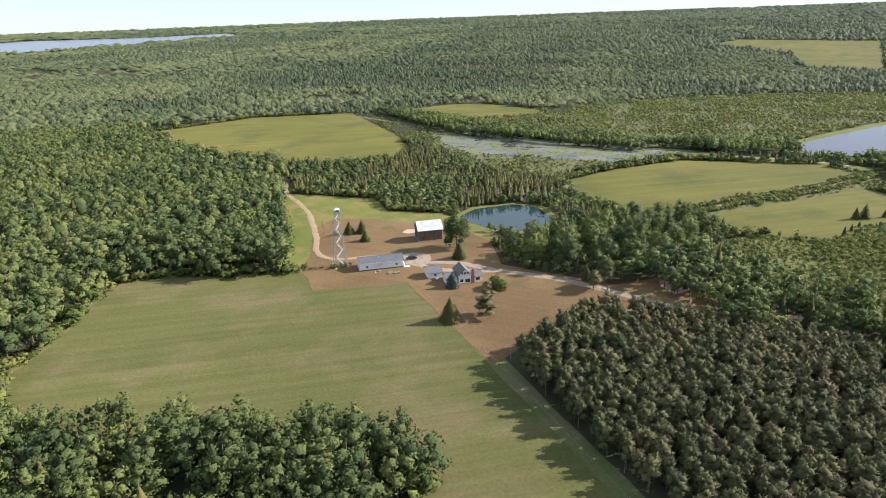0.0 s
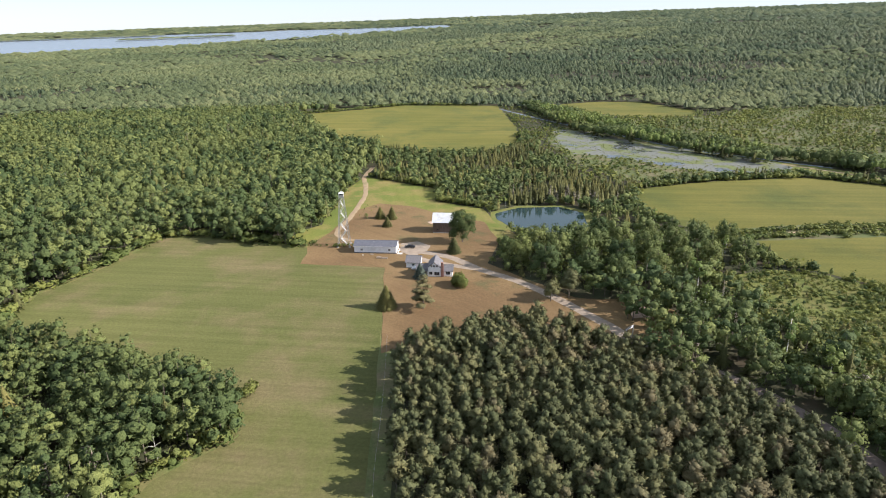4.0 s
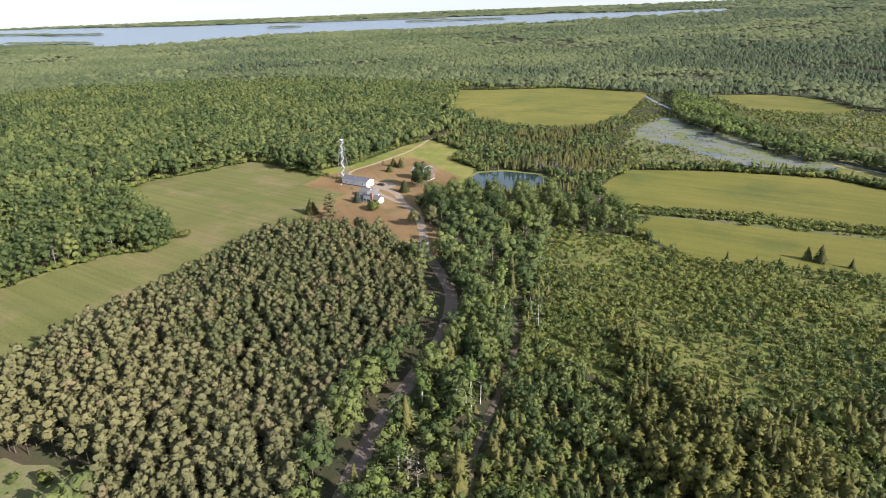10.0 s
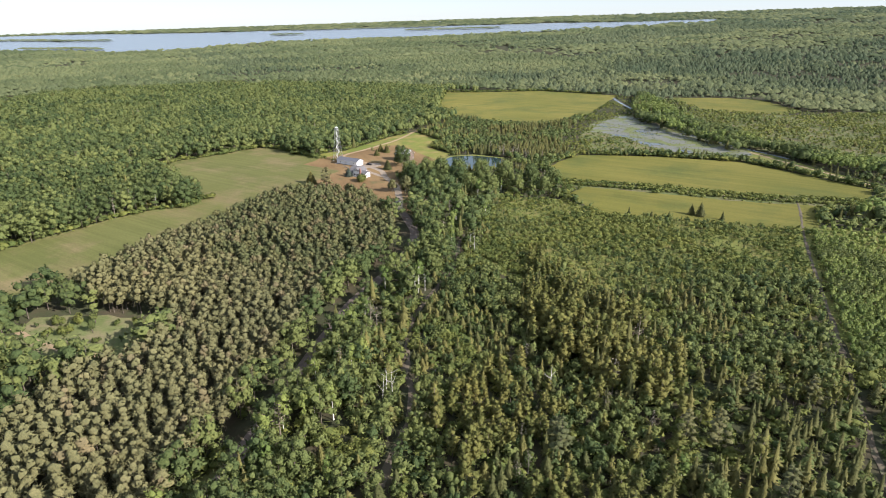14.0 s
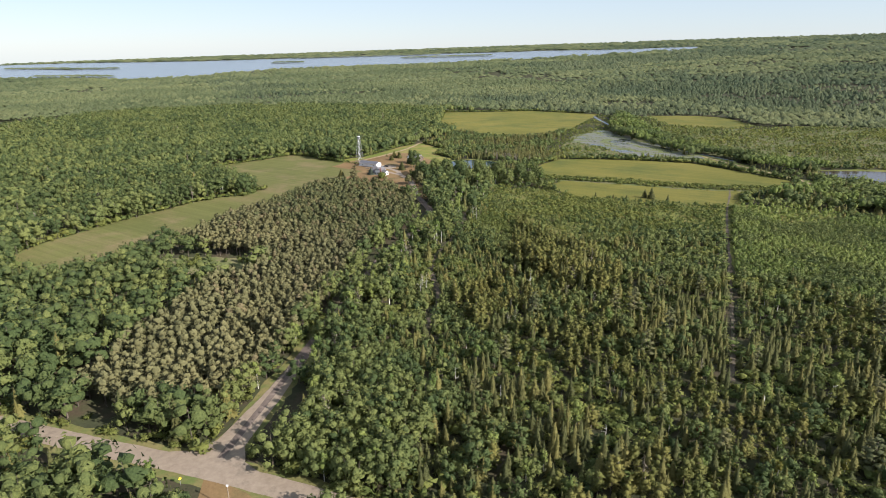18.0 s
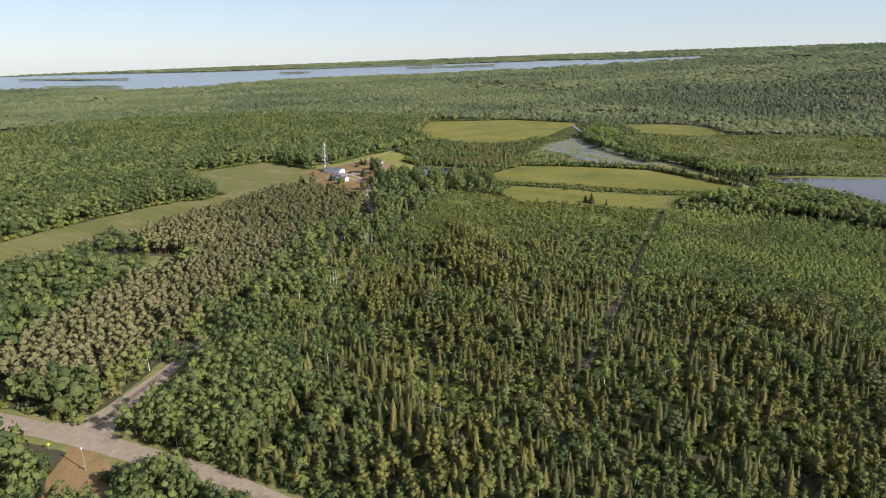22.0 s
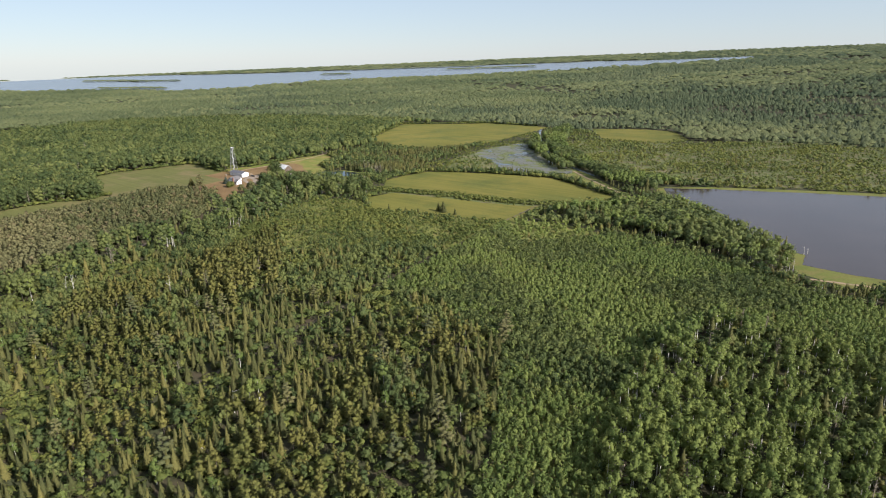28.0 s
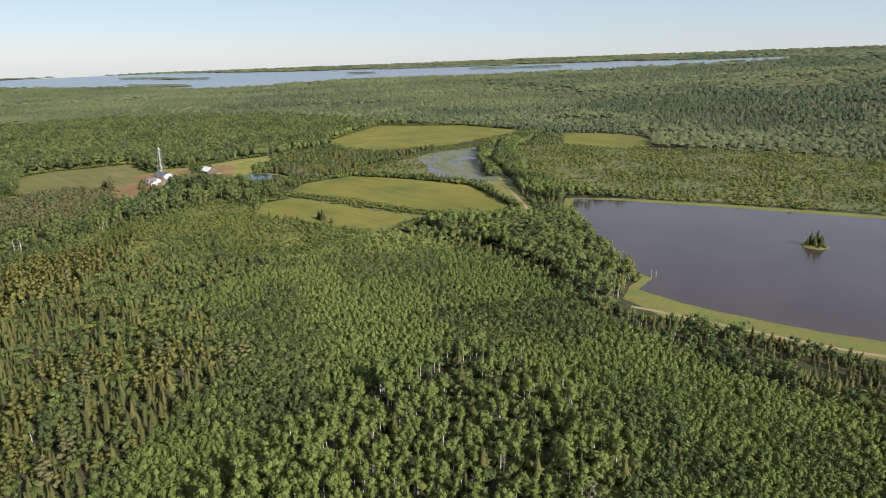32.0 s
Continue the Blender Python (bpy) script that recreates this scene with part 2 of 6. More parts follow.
M_ROOFSTEEL = rough_stuff("roof_steel_grey", (0.10, 0.10, 0.115), (0.15, 0.15, 0.165), 0.8, 0.5, 0.1, 0.2)
M_BARNROOF = rough_stuff("barn_roof_metal", (0.55, 0.55, 0.55), (0.70, 0.70, 0.69), 0.7, 0.4, 0.1, 0.2, worn=(0.45, 0.41, 0.37))
M_BARNWOOD = rough_stuff("old_barn_board", (0.085, 0.06, 0.045), (0.17, 0.13, 0.10), 1.2, 0.95, 0.5, stretch=(3, 3, 0.3), worn=(0.22, 0.19, 0.16))
M_BRICK = rough_stuff("brick_red", (0.20, 0.10, 0.075), (0.30, 0.16, 0.12), 4, 0.9, 0.4)
M_GLASS = plain("window_glass_dark", (0.03, 0.035, 0.04), 0.08)
M_TRIM = plain("trim_white", (0.78, 0.78, 0.77), 0.5)
M_GALV = rough_stuff("galvanised_steel", (0.28, 0.28, 0.275), (0.40, 0.40, 0.39), 2.0, 0.5, 0.1, 0.4)
M_BLACK = plain("black_paint", (0.018, 0.018, 0.02), 0.3)
M_RUBBER = plain("rubber", (0.02, 0.02, 0.02), 0.9)
M_CONCRETE = rough_stuff("concrete", (0.38, 0.36, 0.33), (0.50, 0.48, 0.45), 1.0, 0.9, 0.3)
M_WOOD = rough_stuff("weathered_wood", (0.20, 0.15, 0.10), (0.32, 0.25, 0.18), 3, 0.9, 0.3, stretch=(1, 1, 0.3))
M_CHROME = plain("bright_metal", (0.6, 0.6, 0.6), 0.25, 1.0)
M_LAMPRED = plain("red_lens", (0.35, 0.02, 0.02), 0.3)
M_SAND = rough_stuff("bare_sand", (0.36, 0.25, 0.17), (0.46, 0.33, 0.24), 0.6, 0.95, 0.4)

# ---- plan ----
def smooth(a, b, x):
    t = np.clip((x - a) / (b - a), 0, 1)
    return t * t * (3 - 2 * t)


def terrain(x, y):
    """Height of the land: level round the farm, tilting and rising gently towards the skyline."""
    dx, dy = x - 280.0, y + 100.0
    r = np.hypot(dx, dy)
    return smooth(900, 2600, r) * (0.025 * dx + 0.009 * dy) + 78 * np.clip((r - 1400) / 3400, 0, 1) ** 1.3


PLAN = {
    "hay": [(-17, 294), (5, 292), (28, 279), (60, 267), (61, 258), (59, 244), (79, 239), (98, 234), (96, 196), (94, 162), (92, 135), (90, 112), (88, 95),
            (87, 66), (85, 20), (83, -20), (86, -66), (72, -92), (16, -64), (10, -41), (12, 8), (28, 78), (36, 98), (52, 112), (54, 124), (44, 136), (16, 152), (-16, 168), (-44, 186), (-48, 205), (-48, 226), (-36, 243)],
    "lawn": [(60, 267), (61, 258), (59, 244), (79, 239), (98, 234), (96, 196), (94, 154), (116, 162), (134, 170), (150, 172), (166, 162), (174, 152), (180, 162), (176, 186), (158, 212),
             (146, 232), (158, 262), (156, 296), (131, 318), (118, 334), (98, 344), (84, 330), (70, 290)],
    "north": [(70, 290), (84, 330), (98, 344), (118, 334), (131, 318), (156, 296), (158, 262), (164, 256), (169, 268), (164, 290), (160, 322), (133, 345), (138, 375), (108, 402), (90, 418), (78, 388), (65, 305), (56, 297), (50, 285), (60, 268)],
    "far": [(5, 776), (53, 790), (145, 838), (270, 812), (262, 720), (250, 610), (228, 515), (200, 490), (144, 498), (100, 524), (68, 548), (46, 620)],
    "small": [(342, 806), (421, 823), (470, 812), (500, 712), (474, 664), (388, 676)],
    "field_a": [(252, 294), (258, 322), (270, 352), (330, 364), (400, 364), (436, 334), (478, 296), (470, 266), (390, 258), (330, 264), (268, 262)],
    "field_b": [(277, 214), (288, 243), (330, 241), (397, 236), (432, 240), (424, 184), (384, 182), (343, 182), (309, 178)],
    "distant": [(1380, 760), (1364, 915), (1596, 1124), (1626, 1431), (1800, 1450), (1960, 1110)],
    "pond": [(164, 299), (166, 311), (181, 321), (207, 318), (217, 304), (211, 279), (190, 268), (176, 271), (168, 285)],
    "wet": [(266, 470), (268, 536), (294, 600), (320, 572), (348, 502), (372, 466), (414, 410), (410, 392), (385, 380), (350, 384), (330, 408), (312, 432), (280, 470)],
    "big": [(509, 352), (545, 362), (633, 376), (733, 388), (830, 395), (850, 280), (830, 152), (714, 143), (678, 142), (632, 147), (607, 158), (610, 178), (592, 190), (567, 228), (544, 272), (518, 312)],
    "pond_bank": [(161, 297), (163, 314), (180, 325), (209, 322), (222, 305), (214, 275), (191, 264), (174, 267), (165, 283)],
    "big_bank": [(500, 350), (545, 372), (633, 388), (733, 400), (850, 408), (862, 280), (842, 126), (714, 122), (678, 122), (626, 125), (604, 140), (602, 158), (604, 178), (586, 190), (560, 228), (536, 276), (510, 316)],
    "margin": [(94, 166), (100, 156), (98, 135), (95, 95), (93, 66), (92, 20), (93, -8), (84, -20), (85, 20), (87, 66), (88, 95), (92, 135)],
    "berm": [(400, 396), (405, 416), (425, 407), (462, 346), (494, 298), (498, 268), (482, 258), (479, 300), (440, 337), (418, 366)],
    "clearing": [(100, -36), (116, -27), (140, -22), (158, -24), (165, -38), (160, -57), (134, -66), (112, -55)],
    "yard_south": [(248, -187), (262, -188), (280, -196), (282, -208), (262, -212), (254, -200)],
    "pines": [(99, 150), (116, 158), (134, 166), (150, 168), (164, 157), (176, 140), (190, 122), (203, 98), (209, 70), (205, 30), (211, -20), (219, -60), (226, -100), (233, -140), (231, -160), (205, -170), (174, -164),
              (166, -110), (158, -66), (168, -40), (160, -20), (118, -22), (92, -8), (91, 20), (92, 66), (94, 95), (97, 135)],
    "scrub": [(236, 198), (275, 205), (310, 180), (384, 184), (420, 186), (412, 110), (340, 66), (276, 60), (252, 84), (244, 130)],
    "young": [(412, 196), (470, 190), (520, 170), (560, 140), (600, 112), (660, 80), (720, 70), (720, -40), (640, -20), (600, 40), (560, 50), (543, 10), (545, -60), (547, -125), (520, -135), (506, -70), (488, -14), (440, 22), (404, 30), (408, 90)],
    "aspens": [(547, 16), (567, 50), (604, 47), (640, 10), (640, -90), (545, -110), (540, -40)],
    "belt": [(440, 210), (500, 262), (530, 300), (560, 246), (584, 208), (600, 178), (604, 150), (606, 132), (590, 132), (560, 155), (500, 190)],
    "pondwood": [(172, 328), (212, 324), (228, 312), (246, 318), (250, 340), (226, 362), (190, 352)],
    "dikewood": [(606, 122), (640, 112), (720, 108), (760, 112), (760, 92), (660, 90), (600, 110)],
    "grove": [(157, 240), (158, 218), (168, 207), (194, 190), (232, 196), (270, 206), (278, 240), (250, 262), (220, 264), (196, 256), (176, 256)],
    "larch": [(276, 100), (318, 60), (350, 10), (340, -60), (300, -80), (275, -50), (290, 0)],
}
DRIVE = [(246, -178), (242, -150), (236, -110), (229, -62), (222, -20), (217, 20), (218, 60), (216, 86), (209, 111), (197, 131), (183, 151), (172, 177), (157, 206), (141, 225), (130, 242), (117, 252), (107, 258)]
LOOP = [(141, 225), (129, 232), (120, 238), (113, 246), (112, 254)]
CROSS = [(40, -188), (120, -186), (170, -185), (205, -184.5), (245, -183.5), (290, -185), (340, -192), (420, -206)]
TRACK = [(108, 262), (96, 272), (80, 276), (74, 290), (81, 318), (89, 362), (90, 390), (89, 418), (96, 450)]
SKID = [(236, 122), (239, 96), (245, 74), (246, 40), (247, 12), (258, -24), (268, -42), (274, -80)]
CUT = [(424, 262), (421, 224), (414, 170), (408, 98), (404, 44), (396, -50), (392, -90)]
BERMWAY = [(412, 408), (436, 372), (462, 336), (486, 300), (492, 280)]
CANAL = [(266, 775), (278, 727), (306, 640), (328, 580), (348, 535), (368, 478), (404, 432), (440, 388)]
DIKE = [(609, 132), (632, 131), (678, 127), (720, 127), (830, 135)]
LINE = [(-20, 110), (120, 90), (230, 30), (290, -100), (330, -190), (480, -130), (600, -60), (640, -20)]


def inside(poly, x, y):
    hit = np.zeros(x.shape, bool)
    for (x0, y0), (x1, y1) in zip(poly, poly[1:] + poly[:1]):
        if y0 != y1:
            hit ^= ((y0 > y) != (y1 > y)) & (x < (x1 - x0) * (y - y0) / (y1 - y0) + x0)
    return hit


def away(line, x, y):
    """Distance from a broken line."""
    best = np.full(x.shape, 1e9)
    for (x0, y0), (x1, y1) in zip(line, line[1:]):
        dx, dy = x1 - x0, y1 - y0
        s = np.clip(((x - x0) * dx + (y - y0) * dy) / (dx * dx + dy * dy), 0, 1)
        best = np.minimum(best, np.hypot(x - x0 - s * dx, y - y0 - s * dy))
    return best


def curve_through(pts, step=4.0):
    out = []
    p = [Vector(q) for q in pts]
    p = [p[0] * 2 - p[1]] + p + [p[-1] * 2 - p[-2]]
    for a, b, c, d in zip(p, p[1:], p[2:], p[3:]):
        n = max(2, int((c - b).length / step))
        for k in range(n):
            t = k / n
            out.append(0.5 * (2 * b + (c - a) * t + (2 * a - 5 * b + 4 * c - d) * t * t + (3 * b - a - 3 * c + d) * t ** 3))
    return out + [p[-2]]


def from_arrays(name, verts, tris, mats, index=None, tone=None, normals=None):
    me = bpy.data.meshes.new(name)
    verts, tris = np.asarray(verts, np.float32), np.asarray(tris, np.int32)
    me.vertices.add(len(verts))
    me.vertices.foreach_set("co", verts.ravel())
    me.loops.add(tris.size)
    me.loops.foreach_set("vertex_index", tris.ravel())
    me.polygons.add(len(tris))
    me.polygons.foreach_set("loop_start", np.arange(0, tris.size, 3, dtype=np.int32))
    for m in mats:
        me.materials.append(m)
    if index is not None:
        me.polygons.foreach_set("material_index", np.asarray(index, np.int32))
    if tone is not None:
        me.attributes.new("tone", "FLOAT", "POINT").data.foreach_set("value", np.asarray(tone, np.float32))
    me.update(calc_edges=True)
    if normals is not None:
        me.attributes.new("custom_normal", "FLOAT_VECTOR", "POINT").data.foreach_set("vector", np.asarray(normals, np.float32).ravel())
    return me


def sheet(name, poly, lift, mat, label, category, ragged=1.2, step=5.0, cuts=0):
    """A piece of land cover with an uneven outline."""
    bm = bmesh.new()
    edge = []
    pts = [Vector(q) for q in poly]
    for a, b in zip(pts, pts[1:] + pts[:1]):
        n = max(1, int((b - a).length / step))
        edge += [a.lerp(b, k / n) for k in range(n)]
    vs = []
    for q in edge:
        j = noise.noise_vector((q.x * 0.07, q.y * 0.07, lift)) * ragged + noise.noise_vector((q.x * 0.4, q.y * 0.4, 3.0)) * ragged * 0.4
        vs.append(bm.verts.new((q.x + j.x, q.y + j.y, 0)))
    bm.faces.new(vs)
    bmesh.ops.triangulate(bm, faces=bm.faces[:])
    if cuts:
        for _ in range(cuts):
            bmesh.ops.subdivide_edges(bm, edges=bm.edges[:], cuts=1)
        bmesh.ops.triangulate(bm, faces=bm.faces[:])
    for v in bm.verts:
        v.co.z = float(terrain(v.co.x, v.co.y)) + lift
    bmesh.ops.recalc_face_normals(bm, faces=bm.faces[:])
    if sum(f.normal.z for f in bm.faces) < 0:
        bmesh.ops.reverse_faces(bm, faces=bm.faces[:])
    me = bpy.data.meshes.new(name)
    bm.to_mesh(me)
    bm.free()
    me.materials.append(mat)
    return tagged(new(name, me), label, category, kind="structure")


def ribbon(name, pts, width, lift, mat, label, category, crown=0.12, ragged=0.35):
    """A way along a smooth line, crowned in the middle, with worn edges."""
    bm = bmesh.new()
    line = curve_through(pts, 3.0)
    rows = []
    cross = [(-0.5, -0.06), (-0.4, 0.0), (-0.22, 0.5), (0, 1.0), (0.22, 0.5), (0.4, 0.0), (0.5, -0.06)]
    for k, q in enumerate(line):
        d = (line[min(k + 1, len(line) - 1)] - line[max(k - 1, 0)]).normalized()
        side = Vector((d.y, -d.x))
        row = []
        for s, c in cross:
            w = width * s + (noise.noise((q.x * 0.25, q.y * 0.25, s * 9)) * ragged if abs(s) > 0.3 else 0)
            row.append(bm.verts.new((q.x + side.x * w, q.y + side.y * w, lift + crown * max(c, 0) + (c if c < 0 else 0))))
        rows.append(row)
    for a, b in zip(rows, rows[1:]):
        for i in range(len(cross) - 1):
            bm.faces.new((a[i], a[i + 1], b[i + 1], b[i]))
    bmesh.ops.recalc_face_normals(bm, faces=bm.faces[:])
    if sum(f.normal.z for f in bm.faces) < 0:
        bmesh.ops.reverse_faces(bm, faces=bm.faces[:])
    me = bpy.data.meshes.new(name)
    bm.to_mesh(me)
    bm.free()
    me.materials.append(mat)
    return tagged(new(name, me), label, category, kind="structure")


# ---- the land: one sheet to the horizon ----
def land():
    rings = [0] + [18 * 1.058 ** k for k in range(110)]
    rings = [r for r in rings if r < 6200] + [6200]
    seg = 180
    verts = [(280, 120, 0)]
    for r in rings[1:]:
        for k in range(seg):
            a = 2 * math.pi * k / seg
            x, y = 280 + r * math.cos(a), 120 + r * math.sin(a)
            verts.append((x, y, float(terrain(x, y))))
    tris = [(0, 1 + k, 1 + (k + 1) % seg) for k in range(seg)]
    for i in range(len(rings) - 2):
        a, b = 1 + i * seg, 1 + (i + 1) * seg
        for k in range(seg):
            j = (k + 1) % seg
            tris += [(a + k, b + k, b + j), (a + k, b + j, a + j)]
    me = from_arrays("ground", verts, tris, [M_FLOOR])
    me.shade_smooth()
    tagged(new("ground", me), "dark woodland floor with grass, leaf litter and brush", "ground", kind="structure")


land()
def grown(poly, d):
    """The outline moved outwards by d."""
    pts = [Vector(q) for q in poly]
    turn = sum(a.x * b.y - a.y * b.x for a, b in zip(pts, pts[1:] + pts[:1]))
    out = []
    for a, b, c in zip(pts[-1:] + pts[:-1], pts, pts[1:] + pts[:1]):
        n = Vector(((c - a).y, -(c - a).x)).normalized() * (d if turn > 0 else -d)
        out.append((b.x + n.x, b.y + n.y))
    return out


sheet("hay_field_rim", grown(PLAN["hay"], 3.2), 0.03, M_VERGE, "tan dry grass rim round the hay field", "field margin", 0.8)
sheet("hay_field", PLAN["hay"], 0.06, M_HAY, "mown hay field, pale green with tan swaths", "field")
sheet("field_margin", PLAN["margin"], 0.05, M_MARSH, "rough grass strip between hay field and pines", "field margin", 0.8)
sheet("north_meadow", PLAN["north"], 0.07, M_NORTH, "green grass field beyond the farmyard", "field")
sheet("lawn", PLAN["lawn"], 0.11, M_LAWN, "sun-dried brown lawn round the farm buildings", "lawn", 0.8)
sheet("far_meadow", PLAN["far"], 0.06, M_YELLOW, "large yellow-green meadow framed by woods", "field", 4)
sheet("small_meadow", PLAN["small"], 0.06, M_YELLOW, "small yellow-green meadow among trees", "field", 4)
sheet("east_meadow", PLAN["field_a"], 0.06, M_YELLOW, "wide yellow-green meadow beside the marsh", "field", 2)
sheet("strip_meadow", PLAN["field_b"], 0.06, M_YELLOW, "narrow yellow-green meadow behind a hedgerow", "field", 2)
sheet("hedge_strip", [(262, 240), (266, 264), (330, 268), (390, 262), (470, 270), (474, 240), (432, 236), (397, 234), (330, 238), (288, 240)], 0.04, M_MARSH, "rough green grass strip under the hedgerow", "grass", 2)
ribbon("hedge_track", [(268, 250), (330, 252), (400, 248), (470, 256)], 2.2, 0.09, M_TRACK, "faint sandy track between two hedgerows", "track", 0.03, 0.6)
sheet("distant_meadow", PLAN["distant"], 1.5, M_YELLOW, "far pale meadow in the woods", "field", 12, 40, 3)
sheet("scrub_ground", PLAN["scrub"], 0.02, M_BANK, "bright green rough grass between saplings", "ground cover", 5)
sheet("young_stand_floor", PLAN["young"], 0.03, M_BANK, "bright green brush floor under young aspens", "ground cover", 5)
sheet("clearing", PLAN["clearing"], 0.06, M_MARSH, "small grassy clearing in the woods", "clearing", 3)
sheet("south_yard", PLAN["yard_south"], 0.06, M_LAWN, "dry brown grass patch beside the road", "verge", 1.5)
sheet("marsh", [(258, 470), (262, 540), (290, 615), (312, 610), (350, 520), (420, 410), (440, 372), (400, 368), (330, 368), (272, 372), (262, 400)], 0.04, M_MARSH, "marsh grass and sedge round shallow water", "marsh", 6)
sheet("swamp_floor", [(330, 640), (372, 500), (440, 398), (520, 376), (640, 400), (860, 420), (1100, 470), (1150, 760), (900, 800), (640, 790), (510, 660), (380, 664)], 0.02, M_MARSH, "brownish sedge and low brush of the swamp", "ground cover", 8)
sheet("berm", PLAN["berm"], 0.08, M_BANK, "mown green grass strip beside the marsh", "grass", 1.5)
sheet("pond_bank", PLAN["pond_bank"], 0.09, M_BANK, "grassy bank round the farm pond", "bank", 1.0)
sheet("farm_pond", PLAN["pond"], 0.13, M_POND, "dark blue-green farm pond with still water", "pond", 0.8, 2.5)
sheet("reservoir_bank", PLAN["big_bank"], 0.07, M_BANK, "grassy bank and dike round the reservoir", "bank", 1.5)
sheet("reservoir", PLAN["big"], 0.13, M_BIG, "broad brown-grey reservoir with calm water", "reservoir", 1.2, 3)
sheet("marsh_water", PLAN["wet"], 0.10, M_SHALLOW, "shallow grey marsh water with patches of weed", "marsh water", 9, 4)
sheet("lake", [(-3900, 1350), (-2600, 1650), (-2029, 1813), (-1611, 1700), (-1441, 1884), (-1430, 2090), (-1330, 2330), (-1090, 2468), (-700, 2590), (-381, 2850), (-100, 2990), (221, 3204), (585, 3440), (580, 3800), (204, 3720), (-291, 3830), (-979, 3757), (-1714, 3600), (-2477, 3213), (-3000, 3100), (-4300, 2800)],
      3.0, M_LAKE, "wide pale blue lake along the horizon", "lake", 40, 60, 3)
ribbon("driveway", DRIVE[:11], 5.2, 0.14, M_SHADED_DRIVE, "brown dirt and gravel driveway, tree shade darkened into its colour", "driveway")
ribbon("farm_drive", DRIVE[10:], 5.0, 0.145, M_GRAVEL, "pale gravel driveway bending up to the farm", "driveway")
ribbon("drive_loop", LOOP, 4.2, 0.16, M_GRAVEL, "pale gravel turning loop beside the house", "driveway")
sheet("bare_field", [(-170, 48), (-140, 58), (-128, 84), (-160, 90), (-182, 66)], 0.06, M_TRACK, "pale bare clearing among the trees", "clearing", 3)
ribbon("road_verge", CROSS, 14.0, 0.05, M_VERGE, "dry grass verge along the gravel road", "verge", 0.02, 1.5)
ribbon("drive_verge", [(246, -178), (242, -150), (236, -110), (231, -80)], 11.0, 0.07, M_VERGE, "dry grass verge along the driveway", "verge", 0.02, 1.5)
sheet("road_junction", [(228, -181), (236, -177.5), (239.5, -171), (239, -160), (238, -140), (236, -122), (241, -122), (244.5, -140), (247.5, -160), (249.5, -171), (254, -177.5), (264, -181), (245, -186)], 0.20, M_GRAVEL, "flared gravel junction of drive and road", "road", 0.4, 2)
ribbon("clearing_track", [(98, -44), (118, -50), (140, -52), (156, -50)], 3.0, 0.1, M_TRACK, "sandy track over the clearing", "track", 0.04, 0.7)
ribbon("cross_road", CROSS, 7.6, 0.17, M_GRAVEL, "wide pale gravel country road", "road")
ribbon("field_track", TRACK, 3.2, 0.16, M_TRACK, "sandy two-wheel farm track over the grass", "track", 0.05, 0.8)
ribbon("skid_trail", SKID, 2.0, 0.15, M_SKID, "bare brown logging trail between saplings", "trail", 0.05, 1.2)
ribbon("cutline", CUT, 1.4, 0.15, M_SKID, "narrow straight cutline through young trees", "trail", 0.05, 1.0)
ribbon("berm_track", BERMWAY, 3.0, 0.12, M_TRACK, "sandy track along the mown berm", "track", 0.05, 0.6)
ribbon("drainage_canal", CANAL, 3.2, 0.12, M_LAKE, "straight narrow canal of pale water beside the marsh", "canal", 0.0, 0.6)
ribbon("dike_track", DIKE, 2.6, 0.14, M_TRACK, "pale sandy track on the reservoir dike", "track", 0.05, 0.5)

# ---- trees ----
RNG = np.random.default_rng(11)


def facing(v, out):
    """Wind each leaf so that its upper side looks outwards."""
    nrm = np.cross(v[:, 1] - v[:, 0], v[:, 2] - v[:, 0])
    flip = (nrm * out).sum(1) < 0
    v[flip] = v[flip][:, ::-1]
    return v.reshape(-1, 3), np.arange(len(v) * 3).reshape(-1, 3)


def crown_normals(v, form, h, z0, r):
    """Soft shading of a crown: normals lean from the middle of the tree outwards."""
    n = np.stack([v[:, 0] / r, v[:, 1] / r, (v[:, 2] - z0) / (h - z0) * 1.1 - 0.25], 1)
    if form == "cone":
        n = np.stack([v[:, 0], v[:, 1], 0.45 * np.hypot(v[:, 0], v[:, 1]) + 0.15], 1)
    n = n / (np.linalg.norm(n, axis=1)[:, None] + 1e-6) + RNG.normal(0, 0.12, v.shape)
    return n / (np.linalg.norm(n, axis=1)[:, None] + 1e-6)


def leaf_tris(at, out, size, long=1.0):
    """Loose leaf clumps: one uneven triangle each, facing roughly outwards."""
    n = len(at)
    out = out + RNG.normal(0, 0.3, (n, 3))
    out /= np.linalg.norm(out, axis=1)[:, None] + 1e-9
    ref = RNG.normal(0, 1, (n, 3))
    a = np.cross(out, ref)
    a /= np.linalg.norm(a, axis=1)[:, None] + 1e-9
    b = np.cross(out, a)
    v = []
    for k in range(3):
        ang = 2.094 * k + RNG.uniform(-0.5, 0.5, n)
        rad = size * RNG.uniform(0.7, 1.3, n)
        v.append(at + a * (np.cos(ang) * rad)[:, None] * long + b * (np.sin(ang) * rad)[:, None])
    return facing(np.stack(v, 1), out)


